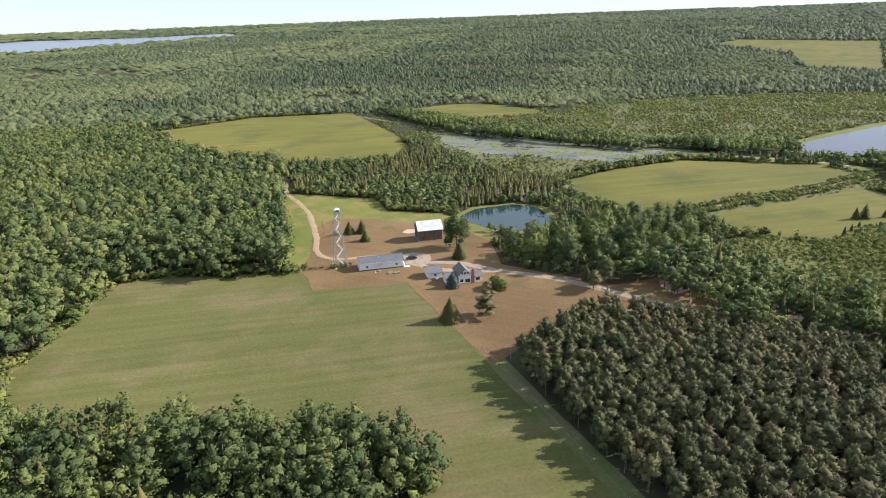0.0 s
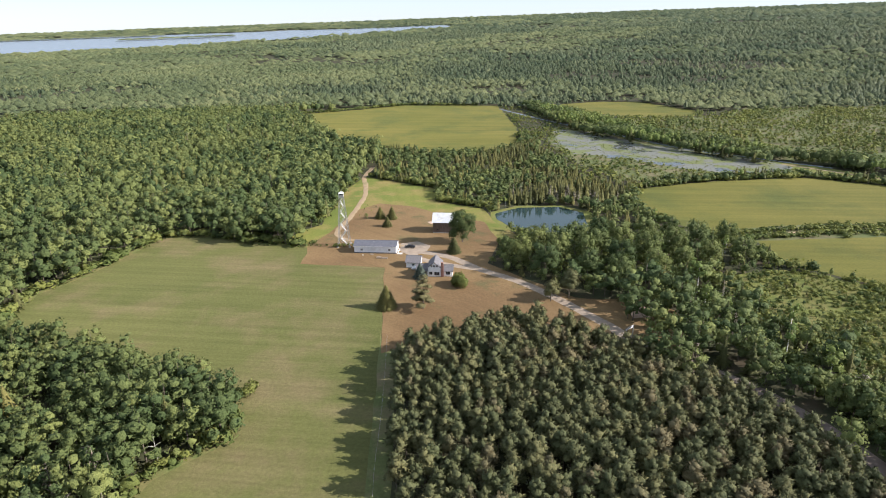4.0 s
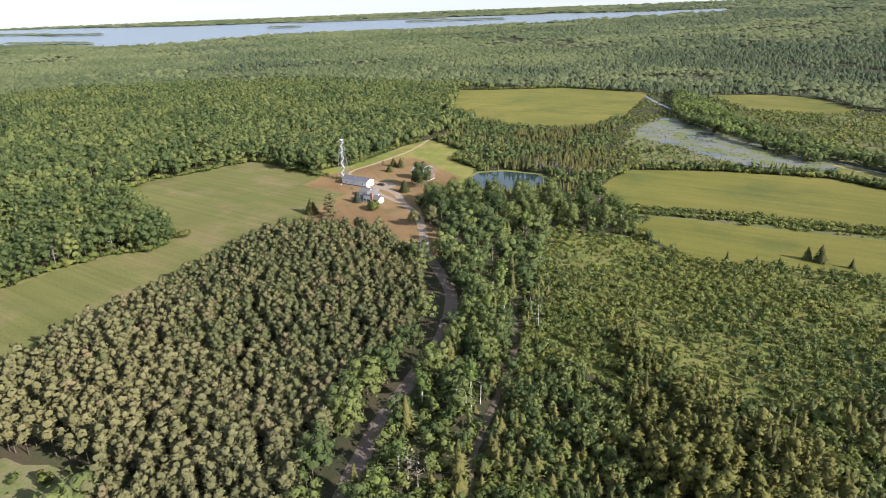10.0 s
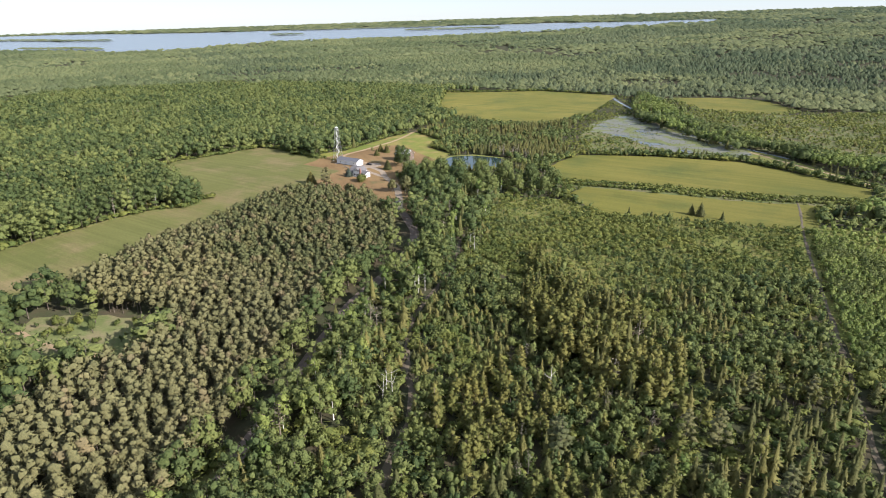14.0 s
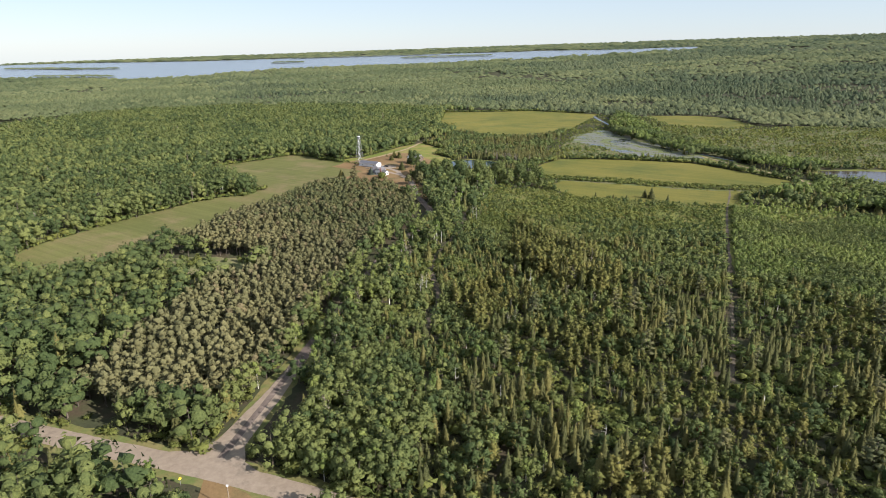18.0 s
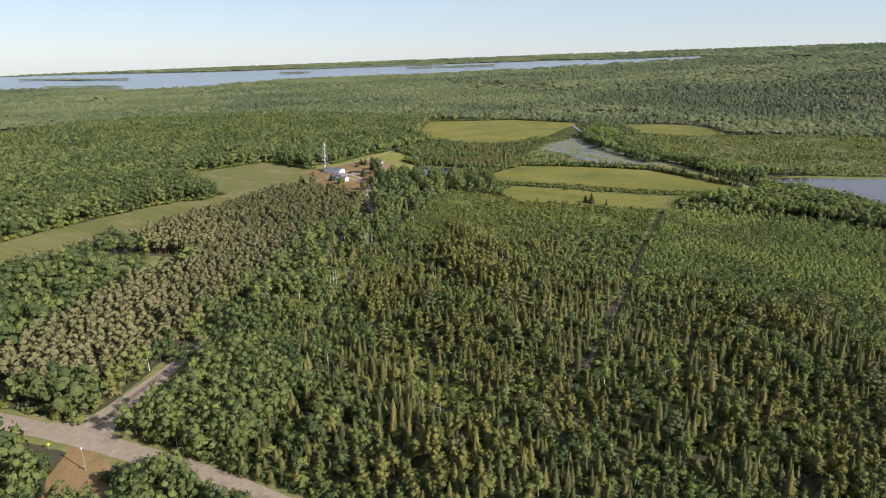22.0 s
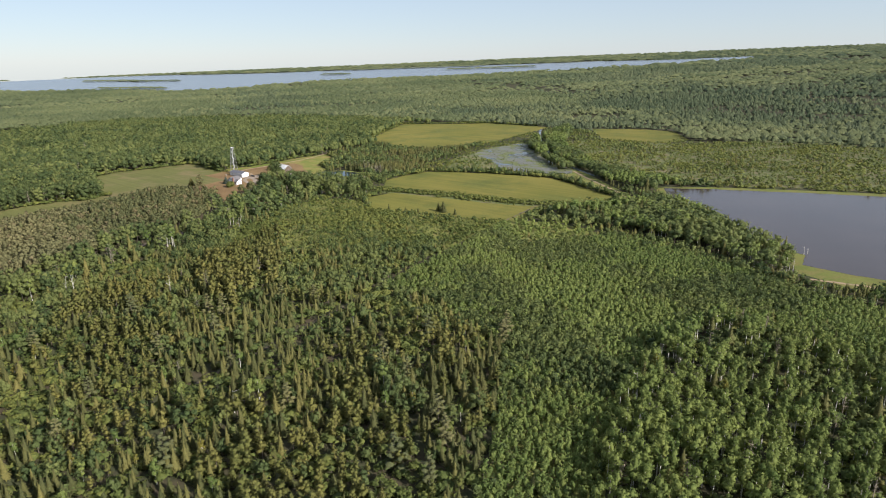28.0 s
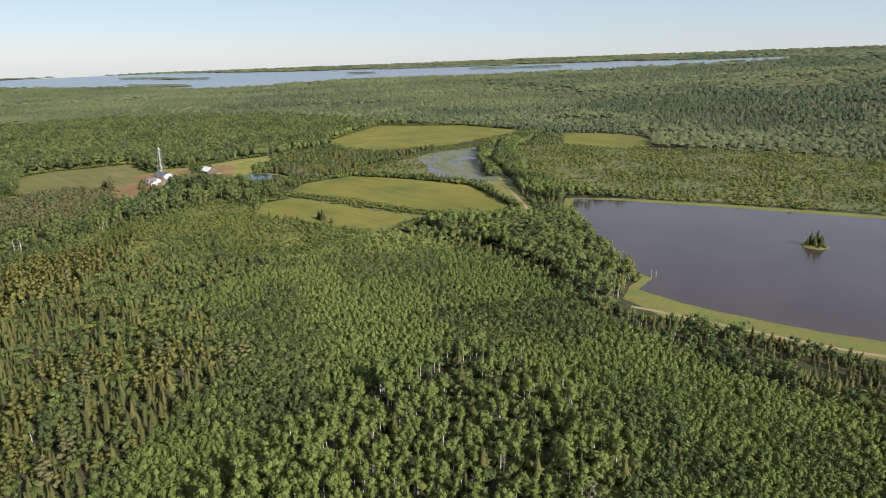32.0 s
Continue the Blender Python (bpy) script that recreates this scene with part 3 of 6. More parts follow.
def lump(h0, h1, r, sides=6, rings=(0.25, 0.6, 0.9), cone=False, jag=0.2):
    """An uneven closed crown: cone or dome."""
    v, t = [(0, 0, h0)], []
    for q in rings:
        rr = r * ((1 - q) if cone else math.sin(math.pi * (0.18 + 0.72 * q)))
        for k in range(sides):
            a = 2 * math.pi * (k + 0.5 * (len(v) % 2)) / sides + RNG.uniform(-0.2, 0.2)
            s = rr * RNG.uniform(1 - jag, 1 + jag)
            v.append((s * math.cos(a), s * math.sin(a), h0 + (h1 - h0) * (q + RNG.uniform(-0.06, 0.06))))
    v.append((0, 0, h1))
    for k in range(sides):
        t.append((0, 1 + (k + 1) % sides, 1 + k))
    for i in range(len(rings) - 1):
        for k in range(sides):
            a, b, c, d = 1 + i * sides + k, 1 + i * sides + (k + 1) % sides, 1 + (i + 1) * sides + (k + 1) % sides, 1 + (i + 1) * sides + k
            t += [(a, b, c), (a, c, d)]
    e = len(v) - 1
    for k in range(sides):
        t.append((e - sides + k, e - sides + (k + 1) % sides, e))
    return np.array(v, float), np.array(t)


def stem(h, r, sides=4, lean=0.02):
    v, t = [], []
    for q, s in ((-0.02, 1.25), (0.3, 0.8), (1.0, 0.15)):
        for k in range(sides):
            a = 2 * math.pi * k / sides
            v.append((r * s * math.cos(a) + lean * h * q * q, r * s * math.sin(a), h * q))
    for i in range(2):
        for k in range(sides):
            a, b, c, d = i * sides + k, i * sides + (k + 1) % sides, (i + 1) * sides + (k + 1) % sides, (i + 1) * sides + k
            t += [(a, b, c), (a, c, d)]
    return np.array(v, float), np.array(t)


def limbs(h, r, n, base, spread):
    """Bare boughs that rise from the stem."""
    v, t = [], []
    for k in range(n):
        a, q = RNG.uniform(0, 6.283), RNG.uniform(base, 0.9)
        foot = np.array((0, 0, h * q))
        tip = foot + np.array((math.cos(a), math.sin(a), RNG.uniform(0.3, 1.0))) * spread * h * (1.1 - q) * RNG.uniform(0.6, 1.1)
        w = r * 0.4 * (1.2 - q)
        s = np.array((-math.sin(a), math.cos(a), 0)) * w
        i = len(v)
        v += [foot - s, foot + s, foot + np.array((0, 0, 2 * w)), tip]
        t += [(i, i + 1, i + 3), (i + 1, i + 2, i + 3), (i + 2, i, i + 3)]
    return np.array(v, float), np.array(t)


SPECIES = {
    # kind: leaf slot, bark slot, form, height, radius, crown base, leaf size
    "broad": (0, 6, "dome", 15.0, 5.3, 0.05, 0.80),
    "whip": (3, 6, "oval", 5.0, 1.35, 0.0, 0.50),
    "pine": (1, 6, "pine", 13.0, 3.6, 0.24, 0.62),
    "plume": (1, 6, "plume", 13.0, 4.2, 0.12, 0.55),
    "drypine": (12, 6, "pine", 13.0, 3.5, 0.24, 0.62),
    "spruce": (2, 6, "cone", 11.0, 2.5, 0.03, 0.62),
    "aspen": (3, 7, "oval", 13.0, 2.5, 0.28, 0.56),
    "larch": (4, 6, "pine", 12.0, 2.6, 0.04, 0.60),
    "brush": (0, 6, "oval", 5.0, 1.6, 0.0, 0.54),
    "sapling": (0, 6, "oval", 6.0, 2.2, 0.0, 0.62),
    "fir": (2, 6, "cone", 6.0, 2.2, 0.0, 0.58),
    "shrub": (5, 6, "dome", 3.0, 2.2, 0.0, 0.56),
    "snag": (8, 8, "bare", 11.0, 1.5, 0.4, 0.30),
    "red": (9, 6, "dome", 6.0, 2.0, 0.2, 0.50),
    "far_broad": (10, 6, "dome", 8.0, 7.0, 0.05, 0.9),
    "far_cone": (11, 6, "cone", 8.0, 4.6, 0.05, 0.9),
}
ICO = np.array([(0, 0, 1)] + [(0.894 * math.cos(a), 0.894 * math.sin(a), 0.447) for a in np.arange(5) * 1.2566] + [(0.894 * math.cos(a + 0.628), 0.894 * math.sin(a + 0.628), -0.447) for a in np.arange(5) * 1.2566])
ICO_TRIS = np.array([(0, 1 + k, 1 + (k + 1) % 5) for k in range(5)] + [(1 + k, 6 + k, 1 + (k + 1) % 5) for k in range(5)] + [(1 + (k + 1) % 5, 6 + k, 6 + (k + 1) % 5) for k in range(5)])


def lobes_mesh(cen, rad, tall):
    """Uneven rounded clumps that make the body of a crown, open below: vertices, triangles, normals."""
    V, T, N = [], [], []
    for k, (c, r) in enumerate(zip(cen, rad)):
        a = RNG.uniform(0, 6.283)
        d = ICO @ np.array(((math.cos(a), math.sin(a), 0), (-math.sin(a), math.cos(a), 0), (0, 0, 1)))
        V.append(c + d * r * RNG.uniform(0.66, 1.28, (len(d), 1)) * np.array((1, 1, tall)))
        N.append(d)
        T.append(ICO_TRIS + k * len(ICO))
    return np.concatenate(V), np.concatenate(T), np.concatenate(N)


def bough_tris(root, way, length, width):
    """Needle boughs: one long uneven triangle each, tip outwards."""
    n = len(root)
    way = way + RNG.normal(0, 0.22, (n, 3))
    way /= np.linalg.norm(way, axis=1)[:, None]
    side = np.cross(way, np.array((0, 0, 1.0)) + RNG.normal(0, 0.35, (n, 3)))
    side /= np.linalg.norm(side, axis=1)[:, None] + 1e-9
    w = (width * RNG.uniform(0.7, 1.3, n))[:, None] * side * 0.5
    tip = root + way * (length * RNG.uniform(0.75, 1.25, n))[:, None]
    return facing(np.stack([root - w, root + w, tip], 1), np.stack([way[:, 0], way[:, 1], np.full(n, 1.0)], 1))


# numbers of clumps and of loose leaves by nearness
CLUMPS = {"dome": (13, 5, 1), "oval": (6, 3, 1), "pine": (8, 4, 1), "small": (3, 1, 1), "whip": (1, 1, 1)}
LOOSE = {"dome": (250, 66, 15), "oval": (130, 50, 13), "pine": (160, 62, 16), "small": (56, 28, 9), "whip": (26, 13, 7), "cone": (100, 44, 14), "plume": (150, 60, 16)}


def template(kind, lod, many=0, wide=1.0):
    """Crown and stem of one tree at its full height: (crown verts, tris, normals), (stem verts, tris)."""
    leaf, bark, form, h, r, base, size = SPECIES[kind]
    r = r * wide
    z0 = h * base
    if lod == 3:
        c = lump(0.0, h, r * (1.5 if form == "cone" else 1.15), 6, (0.22 if form == "cone" else 0.5,), form == "cone", 0.38)
        return (c[0][1:], c[1][6:] - 1), stem(h * 0.5, 0.02 * h, 3)
    if form == "bare":
        n = (60, 22, 8)[lod]
        at = np.stack([RNG.normal(0, 0.5, n) * r, RNG.normal(0, 0.5, n) * r, RNG.uniform(z0, h, n)], 1)
        c = leaf_tris(at, RNG.normal(0, 1, (n, 3)), 0.18, 3.0)
        s1, s2 = stem(h, 0.014 * h + 0.05), limbs(h, 0.22, 18, 0.35, 0.35)
        return c, (np.concatenate([s1[0], s2[0]]), np.concatenate([s1[1], s2[1] + len(s1[0])]))
    sort = "whip" if kind in ("whip", "brush") else "small" if kind in ("sapling", "shrub", "red") else form
    n = many or LOOSE[sort][lod]
    grow = (1.0, 1.3, 2.2)[lod] * (0.75 if many else 1.0)
    if form == "cone":
        q = 1 - RNG.uniform(0.002, 1, n) ** 0.62
        ang = RNG.uniform(0, 6.283, n)
        full = (1 - q) ** 0.8 * r * (0.82 + 0.26 * np.abs(np.sin(q * 20)))
        long = (0.42 * full + 0.32) * grow ** 0.7
        rad = np.maximum(full * RNG.uniform(0.85, 1.12, n) - long * 0.8, 0.02)
        root = np.stack([rad * np.cos(ang), rad * np.sin(ang), z0 + (h - z0) * q * 0.97], 1)
        way = np.stack([np.cos(ang), np.sin(ang), RNG.uniform(-0.8, 0.0, n)], 1)
        c = bough_tris(root, way, long, size * 1.3 * grow * (1.1 - 0.5 * q))
        core = lump(z0, h * 0.97, r * 0.60, *((7, (0.06, 0.3, 0.62)), (5, (0.08, 0.5)), (5, (0.1,)))[0 if many else lod], True, 0.22)
        body = (core[0], core[1])
        v = np.concatenate([c[0], body[0]])
        nrm = crown_normals(v, "cone", h, z0, r)
        c = (v, np.concatenate([c[1], body[1] + len(c[0])]), nrm)
    elif form == "plume":
        # level sprays of needles on long boughs, with air between the tiers
        k = 22 if many or lod == 0 else 12
        lq = np.linspace(0.04, 0.96, k) + RNG.uniform(-0.03, 0.03, k)
        la = np.arange(k) * 2.4 + RNG.uniform(-0.4, 0.4, k)
        off = r * 0.68 * (1.02 - lq) ** 0.6 * RNG.uniform(0.35, 1.1, k)
        brad = r * 0.34 * (1.15 - 0.6 * lq) * RNG.uniform(0.8, 1.2, k)
        cen = np.stack([off * np.cos(la), off * np.sin(la), z0 + (h - z0) * lq * 0.95], 1)
        bv, bt, bn = lobes_mesh(cen, brad * 0.8, 0.36)
        pick = RNG.choice(k, n, p=brad ** 2 / (brad ** 2).sum())
        d = RNG.normal(0, 1, (n, 3)) * np.array((1, 1, 0.35)) + np.array((0, 0, 0.15))
        d /= np.linalg.norm(d, axis=1)[:, None]
        at = cen[pick] + d * brad[pick][:, None] * 0.75 * np.array((1, 1, 0.5))
        c = bough_tris(at, d, np.full(n, size * 1.5) * grow, np.full(n, size * 0.9) * grow)
        v = np.concatenate([c[0], bv])
        nrm = np.concatenate([np.repeat(d, 3, axis=0), bn]) + np.array((0, 0, 0.6))
        nrm /= np.linalg.norm(nrm, axis=1)[:, None] + 1e-6
        c = (v, np.concatenate([c[1], bt + len(c[0])]), nrm)
    else:
        k = CLUMPS[sort][lod] + (5 if many and sort != "small" else 0)
        la = np.arange(k) * 2.4 + RNG.uniform(-0.5, 0.5, k)
        lq = np.linspace(0.14, 0.86, k) if k > 1 else np.array([0.5])
        if form == "pine":
            # tiers of tufts, wider below, ending in a blunt top
            off = r * 0.62 * (1 - lq) ** 0.55 * RNG.uniform(0.7, 1.1, k)
            brad = r * (0.50 - 0.20 * lq) * RNG.uniform(0.85, 1.15, k) * (1.0 if k > 5 else 1.25)
            off[-1], lq[-1] = 0.0, 0.84
        else:
            off = (r * (0.66 if k > 9 else 0.56) if form == "dome" else r * 0.42) * (1.15 - np.abs(lq - 0.4)) * RNG.uniform(0.8, 1.15, k)
            brad = r * RNG.uniform(0.40, 0.56, k) * (0.8 if k > 9 else 1.0 if k > 5 else 1.2)
        cen = np.stack([off * np.cos(la), off * np.sin(la), z0 + (h - z0) * lq], 1)
        cen[0], brad[0] = (0, 0, z0 + (h - z0) * 0.48), r * (0.58 if k > 1 else 0.9)
        tall = {"dome": 1.0, "oval": 1.35, "pine": 1.05}[form] if k > 1 else 0.5 * (h - z0) / (r * 0.9)
        if k == 2:
            cen[1], brad[1] = (r * 0.25 * math.cos(la[1]), r * 0.25 * math.sin(la[1]), z0 + (h - z0) * 0.66), r * 0.62
            brad[0] = r * 0.8
        cen[:, 2] = np.minimum(cen[:, 2], h - brad * tall * 0.92)
        bv, bt, bn = lobes_mesh(cen, brad * (0.84 if form == "pine" else 0.64), tall)
        pick = RNG.choice(k, n, p=brad ** 2 / (brad ** 2).sum())
        d = RNG.normal(0, 1, (n, 3))
        d[:, 2] = d[:, 2] * 0.9 + 0.35
        d += 0.5 * np.stack([np.cos(la[pick]), np.sin(la[pick]), np.zeros(n)], 1)
        d /= np.linalg.norm(d, axis=1)[:, None]
        at = cen[pick] + d * brad[pick][:, None] * RNG.uniform(0.82, 1.04, n)[:, None] * (1.0 if form == "pine" else RNG.uniform(0.84, 1.2, (n, 1))) * np.array((1, 1, tall))
        if form == "pine":
            c = bough_tris(at, d + np.array((0, 0, 0.35)), np.full(n, size * 1.35) * grow, np.full(n, size * 0.9) * grow)
        else:
            c = leaf_tris(at, d + RNG.normal(0, 0.35, d.shape), size * (0.64 if k > 9 else 0.78) * grow)
        v = np.concatenate([c[0], bv])
        nrm = np.concatenate([np.repeat(d + RNG.normal(0, 0.4, d.shape), 3, axis=0), bn]) + 0.7 * crown_normals(v, form, h, z0, r)
        nrm /= np.linalg.norm(nrm, axis=1)[:, None] + 1e-6
        c = (v, np.concatenate([c[1], bt + len(c[0])]), nrm)
    if many:
        s1, s2 = stem(h * 0.92, 0.014 * h + 0.05, 7), limbs(h, 0.012 * h + 0.04, 10, max(base, 0.15), 0.3)
        return c, (np.concatenate([s1[0], s2[0]]), np.concatenate([s1[1], s2[1] + len(s1[0])]))
    return c, stem(h * 0.9, 0.012 * h + 0.05, 3)


TEMPLATES = {(k, l): [template(k, l) for _ in range(5 if l < 3 else 4)] for k in SPECIES for l in range(4)
             if (l == 3) == k.startswith("far_")}


SOFT = {key: [c[2] if len(c) > 2 else crown_normals(c[0], SPECIES[key[0]][2], SPECIES[key[0]][3], SPECIES[key[0]][3] * SPECIES[key[0]][5], SPECIES[key[0]][4]) for c, s in val] for key, val in TEMPLATES.items()}


def thicket(name, label, category, xs, ys, kinds, heights, lod, broad=1.0):
    """Many trees in one mesh."""
    V, T, I, W, N = [], [], [], [], []
    count = 0
    zs = terrain(xs, ys)
    tones = np.clip(0.6 * wave(xs, ys, 0.03, 5.0) + 0.2 * wave(xs, ys, 0.11, 2.0) + RNG.uniform(-0.2, 0.4, len(xs)), 0, 0.92)
    if lod == 3:
        tones = np.clip(1.1 * wave(xs, ys, 0.0042, 3.0) + 0.5 * wave(xs, ys, 0.013, 1.0) - 0.42 + RNG.uniform(-0.15, 0.25, len(xs)), 0, 0.92)
    # mid-distance tone raised, offsetting in colour the darker shading of these crowns
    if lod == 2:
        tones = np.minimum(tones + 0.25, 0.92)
    turns = RNG.uniform(0, 6.283, len(xs))
    wide = RNG.uniform(0.84, 1.36, len(xs)) * broad
    for kind in sorted(set(kinds)):
        mine = np.nonzero(kinds == kind)[0]
        leaf, bark, form, h0 = SPECIES[kind][:4]
        for var, (c, s) in enumerate(TEMPLATES[kind, lod]):
            ids = mine[var::len(TEMPLATES[kind, lod])]
            if not len(ids):
                continue
            pieces = ((c[:2], leaf), (s, bark)) if lod < 2 or form == "bare" else ((c[:2], leaf),)
            for (v, t), slot in pieces:
                soft = SOFT[kind, lod][var] if v is c[0] else v * np.array((1, 1, 0.0)) * 4 + np.array((0, 0, 0.1))
                k = heights[ids] / h0
                co, si = np.cos(turns[ids]), np.sin(turns[ids])
                w = (k * wide[ids])[:, None]
                x = (v[None, :, 0] * co[:, None] - v[None, :, 1] * si[:, None]) * w + xs[ids][:, None]
                y = (v[None, :, 0] * si[:, None] + v[None, :, 1] * co[:, None]) * w + ys[ids][:, None]
                z = v[None, :, 2] * k[:, None] + zs[ids][:, None]
                V.append(np.stack([x, y, z], 2).reshape(-1, 3))
                N.append(np.stack([soft[None, :, 0] * co[:, None] - soft[None, :, 1] * si[:, None], soft[None, :, 0] * si[:, None] + soft[None, :, 1] * co[:, None],
                                   soft[None, :, 2] * np.ones((len(ids), 1))], 2).reshape(-1, 3))
                T.append((t[None] + (np.arange(len(ids)) * len(v))[:, None, None]).reshape(-1, 3) + count)
                count += len(v) * len(ids)
                I.append(np.full(len(t) * len(ids), slot))
                W.append(np.repeat(tones[ids], len(v)))
    if not V:
        return None
    me = from_arrays(name, np.concatenate(V), np.concatenate(T), TREE_MATS, np.concatenate(I), np.concatenate(W), np.concatenate(N) if lod < 3 else None)
    if lod == 3:
        me.shade_smooth()
    return tagged(new(name, me), label, category, kind="stuff")


def spread(x0, x1, y0, y1, step, jitter=0.6):
    nx, ny = int((x1 - x0) / step), int((y1 - y0) / (step * 0.87))
    gx, gy = np.meshgrid(np.arange(nx), np.arange(ny))
    x = x0 + (gx + 0.5 * (gy % 2)) * step + RNG.uniform(-jitter, jitter, gx.shape) * step
    y = y0 + gy * step * 0.87 + RNG.uniform(-jitter, jitter, gx.shape) * step
    return x.ravel(), y.ravel()


def wave(x, y, scale, seed=0.0):
    """Cheap smooth variation over the plan, 0 to 1."""
    a = np.sin(x * scale + 1.3 * np.sin(y * scale * 0.7 + seed)) + np.sin(y * scale * 1.1 + 1.7 * np.sin(x * scale * 0.6 + 2 * seed) + seed)
    b = np.sin((x + y) * scale * 2.3 + seed * 3) + np.sin((x - y) * scale * 2.7 + seed)
    return 0.5 + 0.16 * a + 0.09 * b


OPEN = ["hay", "lawn", "north", "far", "small", "field_a", "field_b", "distant", "pond", "big", "berm", "clearing", "yard_south", "pond_bank", "big_bank", "margin"]
LAKE_SHORE = [(-3900, 1350), (-2600, 1650), (-2029, 1813), (-1611, 1700), (-1441, 1884), (-1430, 2090), (-1330, 2330), (-1090, 2468), (-700, 2590), (-381, 2850), (-100, 2990), (221, 3204), (585, 3440), (580, 3800), (204, 3720), (-291, 3830), (-979, 3757), (-1714, 3600), (-2477, 3213), (-3000, 3100), (-4300, 2800)]


def free(x, y, margin=0.0):
    ok = np.ones(x.shape, bool)
    for k in OPEN:
        ok &= ~inside(PLAN[k], x, y)
    ok &= ~inside(LAKE_SHORE, x, y)
    ok &= (away(DRIVE, x, y) > 3.6) & (away(LOOP, x, y) > 4) & (away(CROSS, x, y) > np.where(x < 190, 4.8, 5.6)) & (away(TRACK, x, y) > 4)
    road_x = np.interp(y, [q[1] for q in DRIVE], [q[0] for q in DRIVE])
    ok &= ~((x < road_x) & (away(DRIVE, x, y) < 5.2) & (y < 165))
    ok &= ~((x > road_x) & (x < road_x + 17) & (y < -136) & (y > -186))
    ok &= ~((away(DRIVE, x, y) > 0) & (y < -110) & (away(DRIVE, x, y) < 6.4)) & ~((away(CROSS, x, y) < 11) & (x > 190) & (x < 282) & (y < -185))
    ok &= ~((x > 90) & (x < 186) & (y > 138) & (y < 185) & ~inside(PLAN["pines"], x, y))
    ok &= (away(SKID, x, y) > 1.9) & (away(CUT, x, y) > 2.1) & (away(BERMWAY, x, y) > 3) & (away(DIKE, x, y) > 9) & (away(CANAL, x, y) > 4)
    return ok


def choose(x, y, table):
    """Kinds by weight."""
    names = [k for k, _ in table]
    w = np.array([q for _, q in table], float)
    return np.array(names)[RNG.choice(len(names), len(x), p=w / w.sum())]


MIX = {
    # plot: step, table of kinds, lowest and highest height
    "pines": (4.0, (("drypine", 1),), 9.3, 11.8),
    "young": (2.3, (("whip", 6), ("sapling", 1.2), ("fir", 0.3)), 4.4, 5.6),
    "aspens": (3.9, (("aspen", 6), ("sapling", 1.5), ("spruce", 0.4), ("snag", 0.5)), 8, 13),
    "scrub": (2.9, (("shrub", 6), ("sapling", 2.5), ("fir", 1), ("broad", 0.2)), 1.2, 4.5),
    "belt": (5.0, (("broad", 3), ("aspen", 2), ("spruce", 1.5)), 9, 14),
    "grove": (4.8, (("sapling", 3), ("shrub", 3), ("aspen", 1.6), ("broad", 1.2), ("spruce", 0.5), ("snag", 0.2)), 3, 10),
    "larch": (3.7, (("larch", 2.2), ("sapling", 2.5), ("fir", 2), ("shrub", 1.2), ("spruce", 0.8), ("snag", 0.1)), 6, 13.5),
    "strip": (4.8, (("broad", 2.6), ("sapling", 1.6), ("spruce", 1.2), ("aspen", 1.2), ("snag", 0.3)), 9.0, 14.0),
    "regen": (3.3, (("brush", 3.8), ("fir", 3.0), ("sapling", 2.2), ("broad", 1.4), ("spruce", 1.0), ("shrub", 1.2), ("larch", 0.5), ("aspen", 0.4), ("snag", 0.05)), 4.0, 8.5),
    "sprucewood": (4.3, (("spruce", 4.4), ("larch", 0.6), ("fir", 2.0), ("sapling", 2.4), ("aspen", 0.6), ("broad", 0.3), ("shrub", 0.6), ("snag", 0.12)), 5.5, 11),
    "north": (4.8, (("sapling", 2.8), ("spruce", 2.2), ("broad", 1.6), ("fir", 1.0), ("aspen", 0.3)), 4.5, 9.0),
    "west": (7.0, (("broad", 7), ("spruce", 0.4), ("snag", 0.1)), 10.5, 15.5),
    "swamp": (5.6, (("shrub", 3.4), ("sapling", 3.0), ("spruce", 1.3), ("fir", 1.2), ("broad", 0.6)), 1.6, 6.0),
    "edge": (4.3, (("shrub", 4), ("sapling", 1)), 0.9, 2.6),
    "reeds": (2.6, (("shrub", 1),), 0.4, 0.9),
    "pondwood": (3.6, (("spruce", 4), ("snag", 0.35), ("fir", 1)), 7, 11),
    "dikewood": (4.4, (("spruce", 2), ("sapling", 3), ("aspen", 1)), 4.5, 8),
}


def plot_of(x, y):
    out = np.full(x.shape, "west", dtype="<U12")
    out[(x > 92 + 0.14 * (y - 400)) & (y > 200)] = "north"
    out[(x > 245) & (y > 372) & (x < 0.55 * (y - 400) + 440)] = "edge"
    out[inside(PLAN["wet"], x, y)] = "reeds"
    out[(x > 300 + 0.0 * y) & (y > 250) & (away([(296, 780), (330, 580), (372, 490), (430, 400), (500, 350)], x, y) < 22)] = "belt"
    out[(x > 330) & (y > 420 - 0.3 * (x - 400)) & (x > 300 + (800 - y) * 0.35)] = "swamp"
    east = (x > 222 - 0.04 * y) & (y < 200) & (y > -400)
    out[east] = "regen"
    out[east & (y < 15 - 0.12 * (x - 300)) & (x > 300)] = "sprucewood"
    out[east & (x < 246 - 0.09 * np.minimum(y, 60))] = "strip"
    out[(x > 236) & (x < 300) & (y < -110)] = "strip"
    out[(x < 236) & (y < -160)] = "west"
    out[(x > 244) & (x < 500) & (y > 228) & (y < 278)] = "edge"
    for k in ("pines", "young", "scrub", "larch", "belt", "grove", "aspens", "dikewood", "pondwood"):
        out[inside(PLAN[k], x, y)] = k
    return out


def distance(x, y):
    return away(LINE, x, y)


